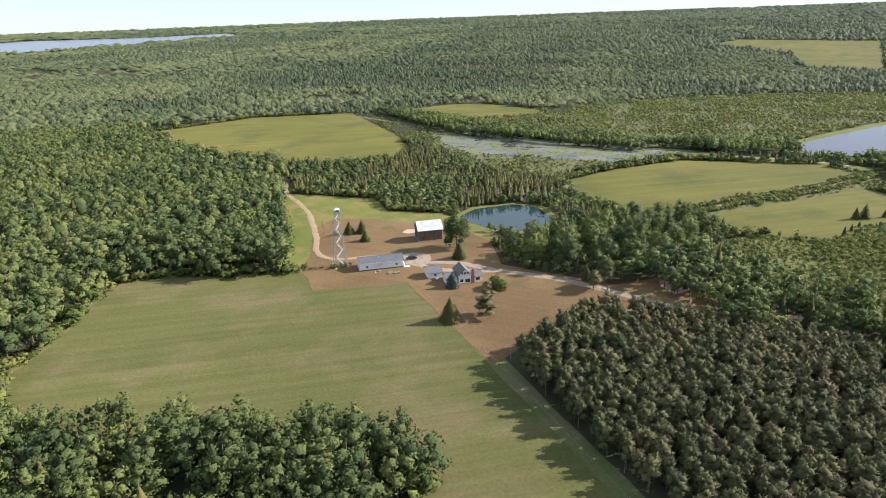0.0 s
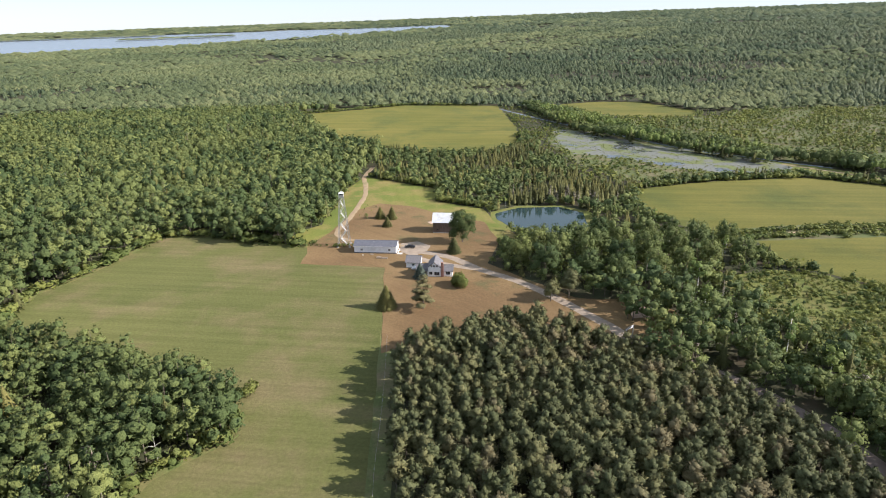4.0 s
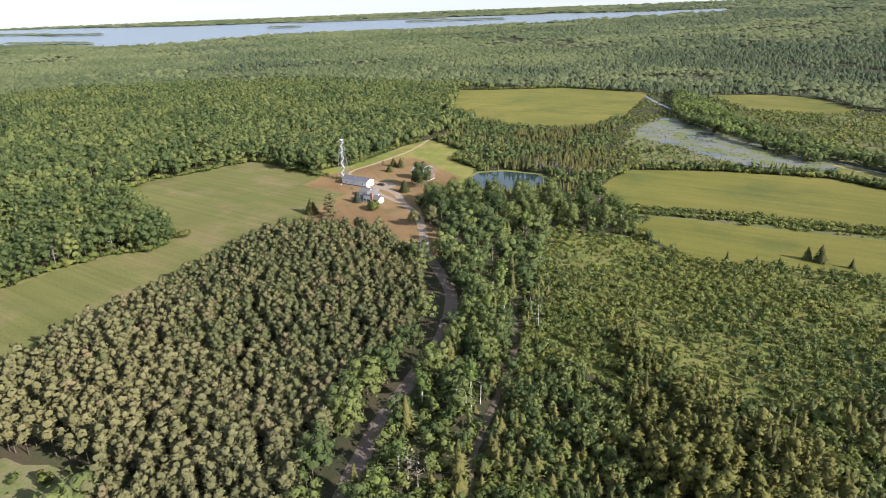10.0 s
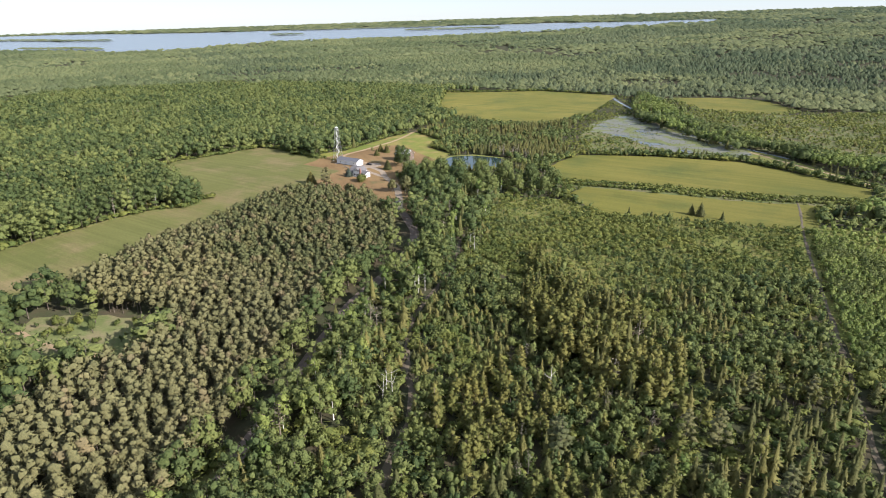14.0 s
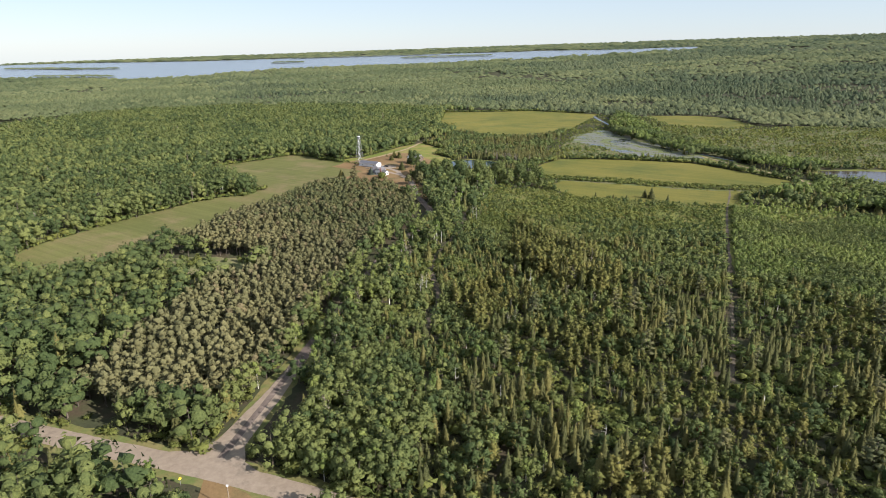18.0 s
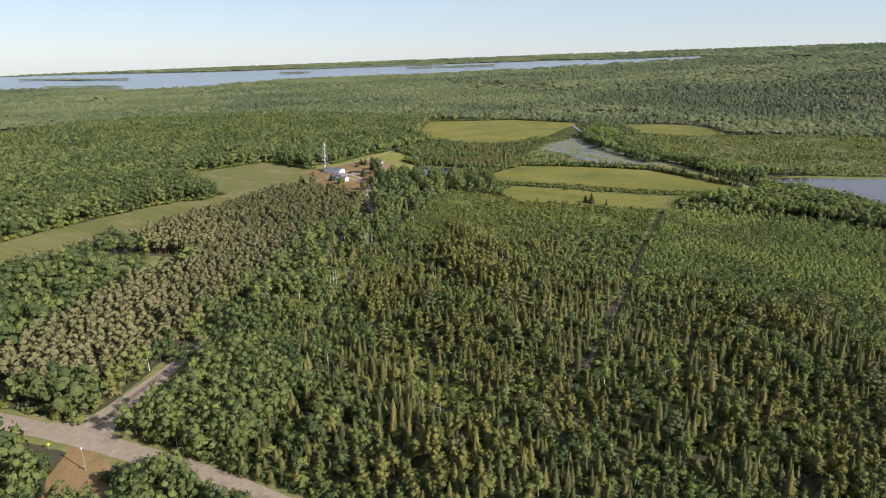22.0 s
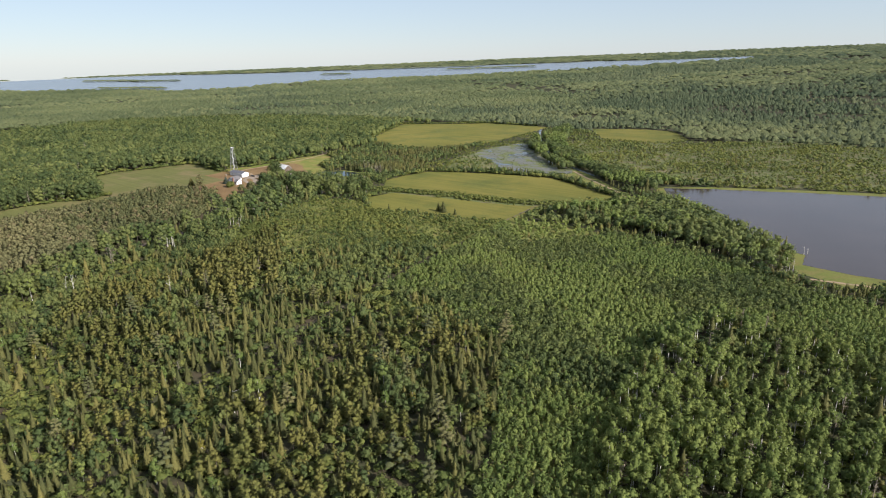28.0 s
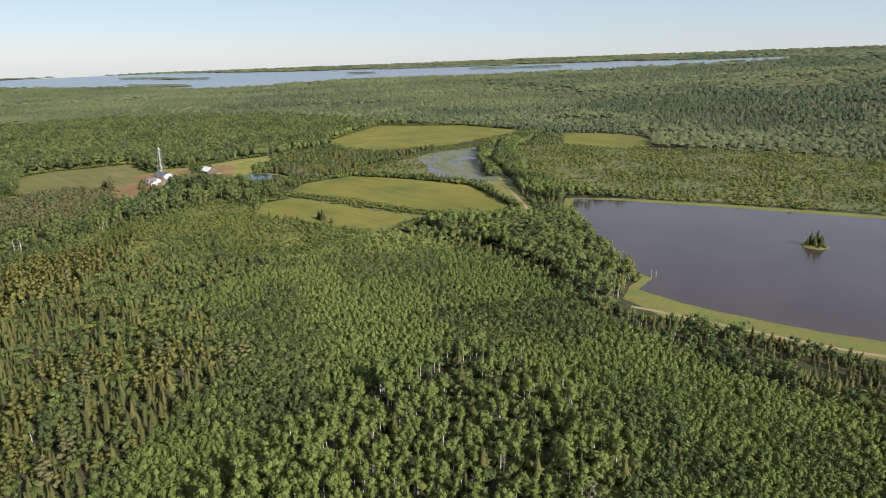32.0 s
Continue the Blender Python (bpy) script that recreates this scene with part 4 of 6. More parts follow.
def shown(x, y):
    """The wedge of country that the flight looks over; outside it the woods thin out."""
    ok = np.zeros(x.shape, bool)
    for x0, y0, b0, b1 in ((0, 0, -9, 62), (120, -47, -22, 46), (255, -105, -54, 18), (300, -150, -55, 17), (362, -315, -54, 17), (470, -295, -57, 15), (560, -238, -62, 10), (669, -160, -66, 7)):
        b = np.degrees(np.arctan2(x - x0, y - y0))
        ok |= (b > b0 - 5) & (b < b1 + 6) & (np.hypot(x - x0, y - y0) > 85)
    return ok


LABELS = {
    "pines": ("pine_plantation", "dense planted pines with grey-green to brownish crowns", "pine trees"),
    "young": ("young_aspen_stand", "dense stand of young light green aspens", "saplings"),
    "aspens": ("aspen_stand", "tall bright green aspens with pale trunks", "aspen trees"),
    "scrub": ("scrub", "scattered bright green bushes and saplings", "bushes"),
    "belt": ("tree_belt", "dark green belt of mixed trees beside water", "trees"),
    "grove": ("grove_undergrowth", "young trees and bushes under the farm grove", "bushes"),
    "larch": ("larch_stand", "yellow-green larches above young firs", "larch trees"),
    "strip": ("roadside_woods", "mixed leafy trees and birches along the drive", "trees"),
    "regen": ("regrowth", "dense dark green regrowth of firs and saplings", "young trees"),
    "sprucewood": ("spruce_woods", "dense narrow spruces and young firs", "spruce trees"),
    "north": ("north_woods", "mixed spruce and aspen woods beyond the farm", "trees"),
    "west": ("leafy_forest", "continuous leafy forest with rounded crowns", "forest"),
    "swamp": ("swamp_woods", "low spruce and brush on wet land", "trees"),
    "reeds": ("marsh_tufts", "low tufts of sedge standing in shallow water", "sedge"),
    "pondwood": ("pond_conifers", "dark and dying grey conifers behind the farm pond", "conifers"),
    "dikewood": ("dike_trees", "low spruces and saplings below the dike", "trees"),
    "edge": ("marsh_brush", "low green brush round the marsh", "bushes"),
}


BARK = {6: B_DARK, 7: B_PALE}
KINDS = {}


def single(kind, name, at, height, label, category, group="", wide=1.0, many=0, leaf=None):
    """A tree of its own: trunk and crown. Without a leaf count of its own it takes one of the common forms."""
    slot, bark = SPECIES[kind][:2]
    key = (kind, int(RNG.integers(0, 5)), str(leaf)) if not many else (kind, at[0], at[1])
    if key not in KINDS:
        c, s = template(kind, 0, many, wide) if many else TEMPLATES[kind, 0][key[1]]
        form, h0, r0, base = SPECIES[kind][2:6]
        KINDS[key] = (from_arrays("crown", *c[:2], [leaf or TREE_MATS[slot]], normals=c[2] if len(c) > 2 else crown_normals(c[0], form, h0, h0 * base, r0 * wide)), from_arrays("trunk", *s, [BARK[bark]]))
    t = new(name)
    k = height / SPECIES[kind][3]
    t.matrix_basis = pose(at[0], at[1], 0.05, 0, 0, RNG.uniform(0, 360)) @ Matrix.Diagonal((k, k, k, 1))
    tagged(t, label, category, group)
    crown_mesh, trunk_mesh = KINDS[key]
    for n, me in (("trunk", trunk_mesh), ("crown", crown_mesh)):
        new(n, me).parent = t
    return t


# stretches of the plan where trees stand as things of their own
ALONE = {
    "pines": ("drypine", (160, 232, -110, 20), "pine_tree", "planted pine with dry brownish grey needles", "pine", "plantation pines", 240),
    "strip": ("broad", (222, 262, -110, 110), "roadside_tree", "leafy roadside tree beside the gravel drive", "tree", "roadside trees", 160),
    "larch": ("larch", (276, 345, -80, 40), "larch_tree", "yellow-green larch above young firs", "larch", "larches", 110),
    "sprucewood": ("spruce", (360, 470, -150, -20), "spruce_tree", "narrow dark green spruce in the woods", "spruce", "woodland spruces", 200),
    "aspens": ("aspen", (540, 640, -80, 50), "aspen_tree", "tall bright green aspen with pale trunk", "aspen", "aspens", 120),
}


def woods():
    made = {}
    # the nearer woods, plot by plot
    for k, (step, table, lo, hi) in MIX.items():
        for lod, (d0, d1) in enumerate(((0, 80), (80, 240), (240, 720))):
            s = step if lod < 2 else max(step * 0.95, 5.4 if k in ("west", "swamp", "young") else 4.4)
            x, y = spread(-560, 1150, -330, 800, s)
            d = distance(x, y)
            good = (d >= d0) & (d < d1) & free(x, y) & (plot_of(x, y) == k)
            good &= shown(x, y)
            if k == "swamp":
                good &= (wave(x, y, 0.035, 2.5) + 0.4 * wave(x, y, 0.13, 0.7) > 0.60) | (RNG.uniform(0, 1, x.shape) < 0.7)
            if k == "reeds":
                good &= wave(x, y, 0.09, 1.5) + 0.5 * wave(x, y, 0.31, 0.4) > 0.60
            x, y = x[good], y[good]
            if not len(x):
                continue
            kinds = choose(x, y, table)
            if k == "pines":
                kinds = np.where(y > 45 + 70 * (wave(x, y, 0.03, 3.0) - 0.5) + RNG.normal(0, 9, x.shape), "pine", "drypine")
            # clumps of one kind, rather than an even mix
            if len(table) > 2 and k != "west":
                w = wave(x, y, 0.05, len(k))
                kinds = np.where((w > 0.56) & (RNG.uniform(0, 1, x.shape) < 0.75), table[0][0], kinds)
                kinds = np.where((w < 0.43) & (RNG.uniform(0, 1, x.shape) < 0.75), table[1][0], kinds)
                if k in ("regen", "sprucewood"):
                    w = wave(x, y, 0.07, 6.0)
                    kinds = np.where((w > (0.66 if k == "regen" else 0.78)) & (RNG.uniform(0, 1, x.shape) < 0.4), "broad", np.where((w < 0.33) & (RNG.uniform(0, 1, x.shape) < 0.8), "shrub", kinds))
            h = lo + (hi - lo) * np.clip(1.3 * wave(x, y, 0.06, 2.0 + len(k)) - 0.4 + 0.5 * RNG.uniform(0, 1, x.shape), 0, 1)
            small = np.isin(kinds, ("sapling", "fir", "shrub", "whip", "brush"))
            h = np.where(small, np.minimum(h, 6.2) * RNG.uniform(0.7, 1.1, x.shape), h)
            h = np.where((kinds == "shrub"), np.minimum(h, 2.8), h)
            h = np.where(kinds == "whip", RNG.uniform(4.4, 5.4, x.shape), h)
            if k in ALONE and lod < 2:
                kind, (x0, x1, y0, y1), nm, lab, cat, grp, most = ALONE[k]
                own = np.nonzero((kinds == kind) & (x > x0) & (x < x1) & (y > y0) & (y < y1))[0][:most - made.get(k, 0)]
                made[k] = made.get(k, 0) + len(own)
                for i in own:
                    single(kind, nm, (x[i], y[i]), h[i], lab, cat, grp)
                rest = np.setdiff1d(np.arange(len(x)), own)
                x, y, kinds, h = x[rest], y[rest], kinds[rest], h[rest]
            name, label, cat = LABELS[k]
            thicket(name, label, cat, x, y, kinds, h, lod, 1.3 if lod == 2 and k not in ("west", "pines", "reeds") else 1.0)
    # low growth that fills the gaps between the young trees
    x, y = spread(225, 640, -230, 200, 5.2)
    p = plot_of(x, y)
    good = free(x, y) & shown(x, y) & np.isin(p, ("regen", "sprucewood", "larch", "strip", "aspens")) & (distance(x, y) < 230)
    x, y = x[good], y[good]
    kinds = choose(x, y, (("shrub", 5), ("sapling", 2), ("fir", 1)))
    thicket("undergrowth", "low green brush filling the gaps between young trees", "bushes", x, y, kinds, RNG.uniform(1.5, 3.6, x.shape) * np.where(kinds == "shrub", 1.0, 1.3), 1, 1.45)
    # bushy rim of the woods round the open land
    xs, ys = [], []
    for k in ("hay", "north", "far", "field_a", "field_b", "small"):
        loop = [Vector(q) for q in PLAN[k]]
        for a, b in zip(loop, loop[1:] + loop[:1]):
            n = max(1, int((b - a).length / 1.6))
            out = Vector((b.y - a.y, a.x - b.x)).normalized()
            for i in range(n):
                q = a.lerp(b, i / n)
                for s in (1, -1):
                    g = q + out * s * float(RNG.uniform(0.8, 5.0))
                    xs.append(g.x)
                    ys.append(g.y)
    x, y = np.array(xs), np.array(ys)
    good = free(x, y) & np.isin(plot_of(x, y), ("west", "north"))
    x, y = x[good], y[good]
    thicket("forest_edge", "leafy bushes and saplings along the rim of the woods", "bushes", x, y, choose(x, y, (("shrub", 3), ("sapling", 2))), RNG.uniform(1.8, 5.0, x.shape), 1, 1.2)
    # two rows of bushes between the meadows
    xs, ys = [], []
    for q in curve_through([(262, 250), (330, 252), (400, 248), (474, 256)], 1.5):
        for s in (4.2, -4.2):
            xs.append(q.x + RNG.uniform(-0.6, 0.6))
            ys.append(q.y + s + RNG.uniform(-1.4, 1.4))
    x, y = np.array(xs), np.array(ys)
    thicket("hedgerow", "dark green double hedgerow between two meadows", "hedge", x, y, choose(x, y, (("shrub", 4), ("sapling", 1))), RNG.uniform(1.4, 3.2, x.shape), 1, 1.2)
    # bushes that crowd the verges of road and drive
    xs, ys = [], []
    for way, near in ((CROSS, 5.6), (DRIVE[:4], 4.6)):
        line = curve_through(way, 1.8)
        for a, b in zip(line, line[1:]):
            out = Vector((b.y - a.y, a.x - b.x)).normalized()
            for s in (1, -1):
                g = a + out * s * float(near + RNG.uniform(0, 1) ** 2 * 6.0)
                xs.append(g.x)
                ys.append(g.y)
    x, y = np.array(xs), np.array(ys)
    good = free(x, y) & (RNG.uniform(0, 1, x.shape) < 0.8)
    x, y = x[good], y[good]
    thicket("verge_brush", "leafy green bushes crowding the road verge", "bushes", x, y, choose(x, y, (("shrub", 3), ("sapling", 1))), RNG.uniform(1.2, 3.6, x.shape), 0, 1.15)
    for k in range(26):
        a, b = RNG.uniform(300, 520), RNG.uniform(-140, 10)
        if bool(free(np.array([a]), np.array([b]))[0]):
            single("plume", "white_pine", (a, b), RNG.uniform(10, 14), "tall open white pine standing above the spruces", "pine", "white pines in the woods", 1.0)
    # the forest behind and beside the flight
    x, y = spread(-330, 1000, -560, 330, 7.6)
    good = ~shown(x, y) & (distance(x, y) < 340) & free(x, y)
    x, y = x[good], y[good]
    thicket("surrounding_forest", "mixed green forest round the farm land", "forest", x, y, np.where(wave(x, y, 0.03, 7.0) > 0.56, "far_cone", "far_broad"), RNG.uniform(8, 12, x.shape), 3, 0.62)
    # the far forest, in rings of growing step
    for d0, d1, step, size in ((720, 1500, 8.6, 0.48), (1500, 2900, 16.0, 0.90), (2900, 4900, 32.0, 1.9)):
        x, y = spread(-4400, 4800, -300, 4900, step)
        d = distance(x, y)
        good = (d >= d0) & (d < d1) & shown(x, y)
        x, y = x[good], y[good]
        good = free(x, y)
        gap = wave(x, y, 0.006, 4.0)
        good &= (gap > 0.27) | (RNG.uniform(0, 1, x.shape) < 0.3)
        x, y = x[good], y[good]
        w = wave(x, y, 0.0045, 1.0) + 0.0002 * x + RNG.normal(0, 0.09, x.shape)
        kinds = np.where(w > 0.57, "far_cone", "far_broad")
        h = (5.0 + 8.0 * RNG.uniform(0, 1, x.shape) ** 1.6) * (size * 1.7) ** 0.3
        thicket("distant_forest", "endless green forest reaching the horizon, haze tinted into its leaves", "forest", x, y, kinds, h, 3, size ** 0.8)


woods()

# ---- helpers for things ----
def part(name, bm, mat, parent=None, label=""):
    bmesh.ops.recalc_face_normals(bm, faces=bm.faces[:])
    me = bpy.data.meshes.new(name)
    bm.to_mesh(me)
    bm.free()
    me.materials.append(mat)
    ob = new(name, me)
    ob.parent = parent
    if label:
        ob["label"] = label
    return ob


def thing(name, at, turn, label, category, group=""):
    ob = new(name)
    ob.empty_display_size = 0.5
    ob.matrix_basis = pose(at[0], at[1], at[2] if len(at) > 2 else 0.0, 0, 0, turn)
    return tagged(ob, label, category, group)


def box(bm, x0, x1, y0, y1, z0, z1):
    vs = [bm.verts.new((x, y, z)) for x in (x0, x1) for y in (y0, y1) for z in (z0, z1)]
    for f in ((0, 1, 3, 2), (4, 6, 7, 5), (0, 4, 5, 1), (2, 3, 7, 6), (0, 2, 6, 4), (1, 5, 7, 3)):
        bm.faces.new([vs[i] for i in f])
    return vs


def box_part(name, dims, mat, parent, label="", soft=0.0):
    bm = bmesh.new()
    box(bm, *dims)
    if soft:
        bmesh.ops.bevel(bm, geom=bm.edges[:], offset=soft, segments=2, affect="EDGES", profile=0.6)
    return part(name, bm, mat, parent, label)


def bar(bm, a, b, w, d=None):
    """A square bar between two points."""
    a, b = Vector(a), Vector(b)
    u = (b - a).normalized()
    s = u.cross(Vector((0, 0, 1)) if abs(u.z) < 0.95 else Vector((1, 0, 0))).normalized() * w / 2
    t = u.cross(s).normalized() * (d or w) / 2
    vs = [bm.verts.new(p + i * s + j * t) for p in (a, b) for i, j in ((-1, -1), (1, -1), (1, 1), (-1, 1))]
    for k in range(4):
        bm.faces.new((vs[k], vs[(k + 1) % 4], vs[4 + (k + 1) % 4], vs[4 + k]))
    bm.faces.new(vs[:4][::-1])
    bm.faces.new(vs[4:])


def rod(bm, a, b, r0, r1=None, sides=8):
    a, b = Vector(a), Vector(b)
    m = Matrix.Translation((a + b) / 2) @ (b - a).to_track_quat("Z", "Y").to_matrix().to_4x4()
    bmesh.ops.create_cone(bm, cap_ends=True, segments=sides, radius1=r0, radius2=r0 if r1 is None else r1, depth=(b - a).length, matrix=m)


def gable_walls(bm, x0, x1, y0, y1, h, ridge, along="x"):
    """Four walls with gable tops, as a hollow shell with thickness."""
    t = 0.18
    if along == "x":
        prof = [(y0, 0), (y1, 0), (y1, h), ((y0 + y1) / 2, ridge), (y0, h)]
        for xa, xb in ((x0, x0 + t), (x1 - t, x1)):
            va = [bm.verts.new((xa, y, z)) for y, z in prof]
            vb = [bm.verts.new((xb, y, z)) for y, z in prof]
            bm.faces.new(va)
            bm.faces.new(vb[::-1])
            for k in range(5):
                bm.faces.new((va[k], va[(k + 1) % 5], vb[(k + 1) % 5], vb[k]))
        for ya, yb in ((y0, y0 + t), (y1 - t, y1)):
            box(bm, x0 + t, x1 - t, ya, yb, 0, h)
    else:
        prof = [(x0, 0), (x1, 0), (x1, h), ((x0 + x1) / 2, ridge), (x0, h)]
        for ya, yb in ((y0, y0 + t), (y1 - t, y1)):
            va = [bm.verts.new((x, ya, z)) for x, z in prof]
            vb = [bm.verts.new((x, yb, z)) for x, z in prof]
            bm.faces.new(va)
            bm.faces.new(vb[::-1])
            for k in range(5):
                bm.faces.new((va[k], va[(k + 1) % 5], vb[(k + 1) % 5], vb[k]))
        for xa, xb in ((x0, x0 + t), (x1 - t, x1)):
            box(bm, xa, xb, y0 + t, y1 - t, 0, h)


def gable_roof(parent, x0, x1, y0, y1, h, ridge, mat, along="x", over=0.45, thick=0.16, label=""):
    """Two roof slabs that overhang the walls, and a ridge cap."""
    half = ((y1 - y0) if along == "x" else (x1 - x0)) / 2
    rise = (ridge - h) / half
    slabs = []
    for side in (-1, 1):
        bm = bmesh.new()
        low, top = half + over, 0.0
        prof = [(side * low, h - rise * over + 0.02), (0, ridge + 0.02), (0, ridge + 0.02 + thick), (side * low, h - rise * over + 0.02 + thick)]
        ends = []
        for e in ((x0 - over, x1 + over) if along == "x" else (y0 - over, y1 + over)):
            ends.append([bm.verts.new((e, (y0 + y1) / 2 + q, z) if along == "x" else ((x0 + x1) / 2 + q, e, z)) for q, z in prof])
        bm.faces.new(ends[0])
        bm.faces.new(ends[1][::-1])
        for k in range(4):
            bm.faces.new((ends[0][k], ends[0][(k + 1) % 4], ends[1][(k + 1) % 4], ends[1][k]))
        slabs.append(part("roof", bm, mat, parent, label))
    bm = bmesh.new()
    if along == "x":
        box(bm, x0 - over, x1 + over, (y0 + y1) / 2 - 0.14, (y0 + y1) / 2 + 0.14, ridge + thick - 0.02, ridge + thick + 0.06)
    else:
        box(bm, (x0 + x1) / 2 - 0.14, (x0 + x1) / 2 + 0.14, y0 - over, y1 + over, ridge + thick - 0.02, ridge + thick + 0.06)
    part("ridge_cap", bm, mat, slabs[0])
    return slabs


def window(parent, at, w, h, face, mat=None):
    """A framed window proud of a wall; face: the way it looks, '-y', '+x' and so on."""
    def spun(name, dims, m, par):
        bm = bmesh.new()
        box(bm, *dims)
        turn = {"-y": 0, "+x": 90, "+y": 180, "-x": 270}[face]
        bmesh.ops.transform(bm, matrix=pose(*at, 0, 0, turn), verts=bm.verts[:])
        return part(name, bm, m, par)
    frame_ob = spun("window", (-w / 2 - 0.1, w / 2 + 0.1, -0.05, 0.02, -0.1, h + 0.1), mat or M_TRIM, parent)
    spun("pane", (-w / 2, -0.03, -0.065, -0.045, 0, h), M_GLASS, frame_ob)
    spun("pane", (0.03, w / 2, -0.065, -0.045, 0, h), M_GLASS, frame_ob)
    spun("sill", (-w / 2 - 0.15, w / 2 + 0.15, -0.12, -0.05, -0.16, -0.1), mat or M_TRIM, frame_ob)
    return frame_ob


def door(parent, at, w, h, face, mat):
    def spun(name, dims, m, par):
        bm = bmesh.new()
        box(bm, *dims)
        turn = {"-y": 0, "+x": 90, "+y": 180, "-x": 270}[face]
        bmesh.ops.transform(bm, matrix=pose(*at, 0, 0, turn), verts=bm.verts[:])
        return part(name, bm, m, par)
    d = spun("door", (-w / 2, w / 2, -0.06, 0.02, 0, h), mat, parent)
    for s in (-1, 1):
        spun("jamb", (s * (w / 2 + 0.06) - 0.06, s * (w / 2 + 0.06) + 0.06, -0.09, 0.02, 0, h + 0.12), M_BARNWOOD if mat is M_BARNWOOD else M_TRIM, d)
    spun("handle", (w / 2 - 0.25, w / 2 - 0.15, -0.12, -0.06, 1.0, 1.1), M_CHROME, d)
    return d


FARM = pose(83.8, 255.6, 0.11, 0, 0, -11.8)
FARM_TURN = -11.8


def farm_at(a, b, z=0.0):
    q = FARM @ Vector((a, b, 0))
    return (q.x, q.y, 0.11 + z)


# ---- farm buildings ----
def pole_building():
    t = thing("pole_building", farm_at(0, 0), FARM_TURN, "long white steel-sided pole building with dark grey roof", "shed")
    bm = bmesh.new()
    gable_walls(bm, 0, 20.6, 0, 8.2, 3.7, 5.3)
    part("wall", bm, M_STEEL, t, "white steel siding")
    box_part("wainscot", (-0.03, 20.63, -0.03, 0.0, 0, 0.5), M_ROOFSTEEL, t, "grey base strip")
    for k in range(22):
        x = 0.45 + k * 0.94
        if abs(x - 3.6) > 0.8 and abs(x - 17.4) > 0.8:
            box_part("siding_rib", (x - 0.03, x + 0.03, -0.035, 0.0, 0.5, 3.66), M_STEEL, t)
    gable_roof(t, 0, 20.6, 0, 8.2, 3.7, 5.3, M_ROOFSTEEL, label="dark grey steel roofing")
    box_part("fascia", (-0.45, 21.05, -0.5, -0.44, 3.42, 3.62), M_TRIM, t, "white eave trim")
    box_part("fascia", (-0.45, 21.05, 8.64, 8.7, 3.42, 3.62), M_TRIM, t, "white eave trim")
    for x in (3.6, 17.4):
        window(t, (x, 0, 1.4), 1.0, 0.9, "-y")
    door(t, (20.6, 2.0, 0.02), 0.95, 2.05, "+x", M_WHITE)
    d = door(t, (20.6, 5.4, 0.02), 3.4, 3.0, "+x", M_WHITE)
    d["label"] = "wide white overhead door"
    bm = bmesh.new()
    rod(bm, (9.4, 2.6, 4.5), (9.4, 2.6, 5.6), 0.14)
    part("roof_vent", bm, M_GALV, t)


def house():
    t = thing("farmhouse", farm_at(39.4, -28.2), FARM_TURN, "white farmhouse with grey gabled roofs and brick chimney", "house")
    bm = bmesh.new()
    gable_walls(bm, 0, 5.6, 0, 9.0, 4.4, 6.9, "y")
    part("wall", bm, M_WHITE, t, "white clapboard of the main block")
    gable_roof(t, 0, 5.6, 0, 9.0, 4.4, 6.9, M_SHINGLE, "y", label="grey shingle roof slope")
    bm = bmesh.new()
    gable_walls(bm, 5.6, 10.8, 0.7, 6.6, 2.7, 4.4)
    part("wall", bm, M_WHITE, t, "white clapboard of the east wing")
    gable_roof(t, 5.6, 10.8, 0.7, 6.6, 2.7, 4.4, M_SHINGLE, label="grey shingle wing roof")
    bm = bmesh.new()
    gable_walls(bm, -5.2, 0, 1.4, 7.0, 2.7, 4.5)
    part("wall", bm, M_WHITE, t, "white clapboard of the west wing")
    gable_roof(t, -5.2, 0, 1.4, 7.0, 2.7, 4.5, M_SHINGLE, label="grey shingle wing roof")
    bm = bmesh.new()
    box(bm, 5.7, 7.0, -0.25, 0.75, 0, 5.6)
    box(bm, 5.9, 6.8, -0.1, 0.6, 5.6, 6.6)
    box(bm, 5.8, 6.9, -0.2, 0.7, 6.6, 6.75)
    part("chimney", bm, M_BRICK, t, "red-brown brick chimney")
    box_part("foundation", (-0.06, 5.66, -0.06, 9.06, 0, 0.35), M_CONCRETE, t, "grey concrete footing")
    for x in (1.6, 2.8, 4.0):
        window(t, (x, 0, 4.55), 0.75, 0.95, "-y")
    window(t, (1.3, 0, 1.0), 1.3, 1.3, "-y")
    window(t, (4.0, 0, 0.8), 2.2, 1.5, "-y")
    window(t, (8.9, 0.7, 0.9), 1.8, 1.3, "-y")
    window(t, (10.8, 2.4, 0.9), 1.0, 1.3, "+x")
    window(t, (10.8, 4.9, 0.9), 1.0, 1.3, "+x")
    window(t, (5.6, 7.6, 3.2), 1.0, 1.2, "+x")
    window(t, (0, 7.8, 1.0), 1.0, 1.2, "-x")
    window(t, (-3.6, 1.4, 1.0), 1.3, 1.2, "-y")
    door(t, (-1.2, 1.4, 0.1), 0.95, 2.05, "-y", M_WOOD)
    # porch roof over the west wing's door
    bm = bmesh.new()
    box(bm, -2.4, -0.1, 0.0, 1.4, 2.45, 2.6)
    part("porch_roof", bm, M_SHINGLE, t)
    for x in (-2.3, -0.25):
        box_part("porch_post", (x - 0.06, x + 0.06, 0.05, 0.17, 0, 2.45), M_TRIM, t)


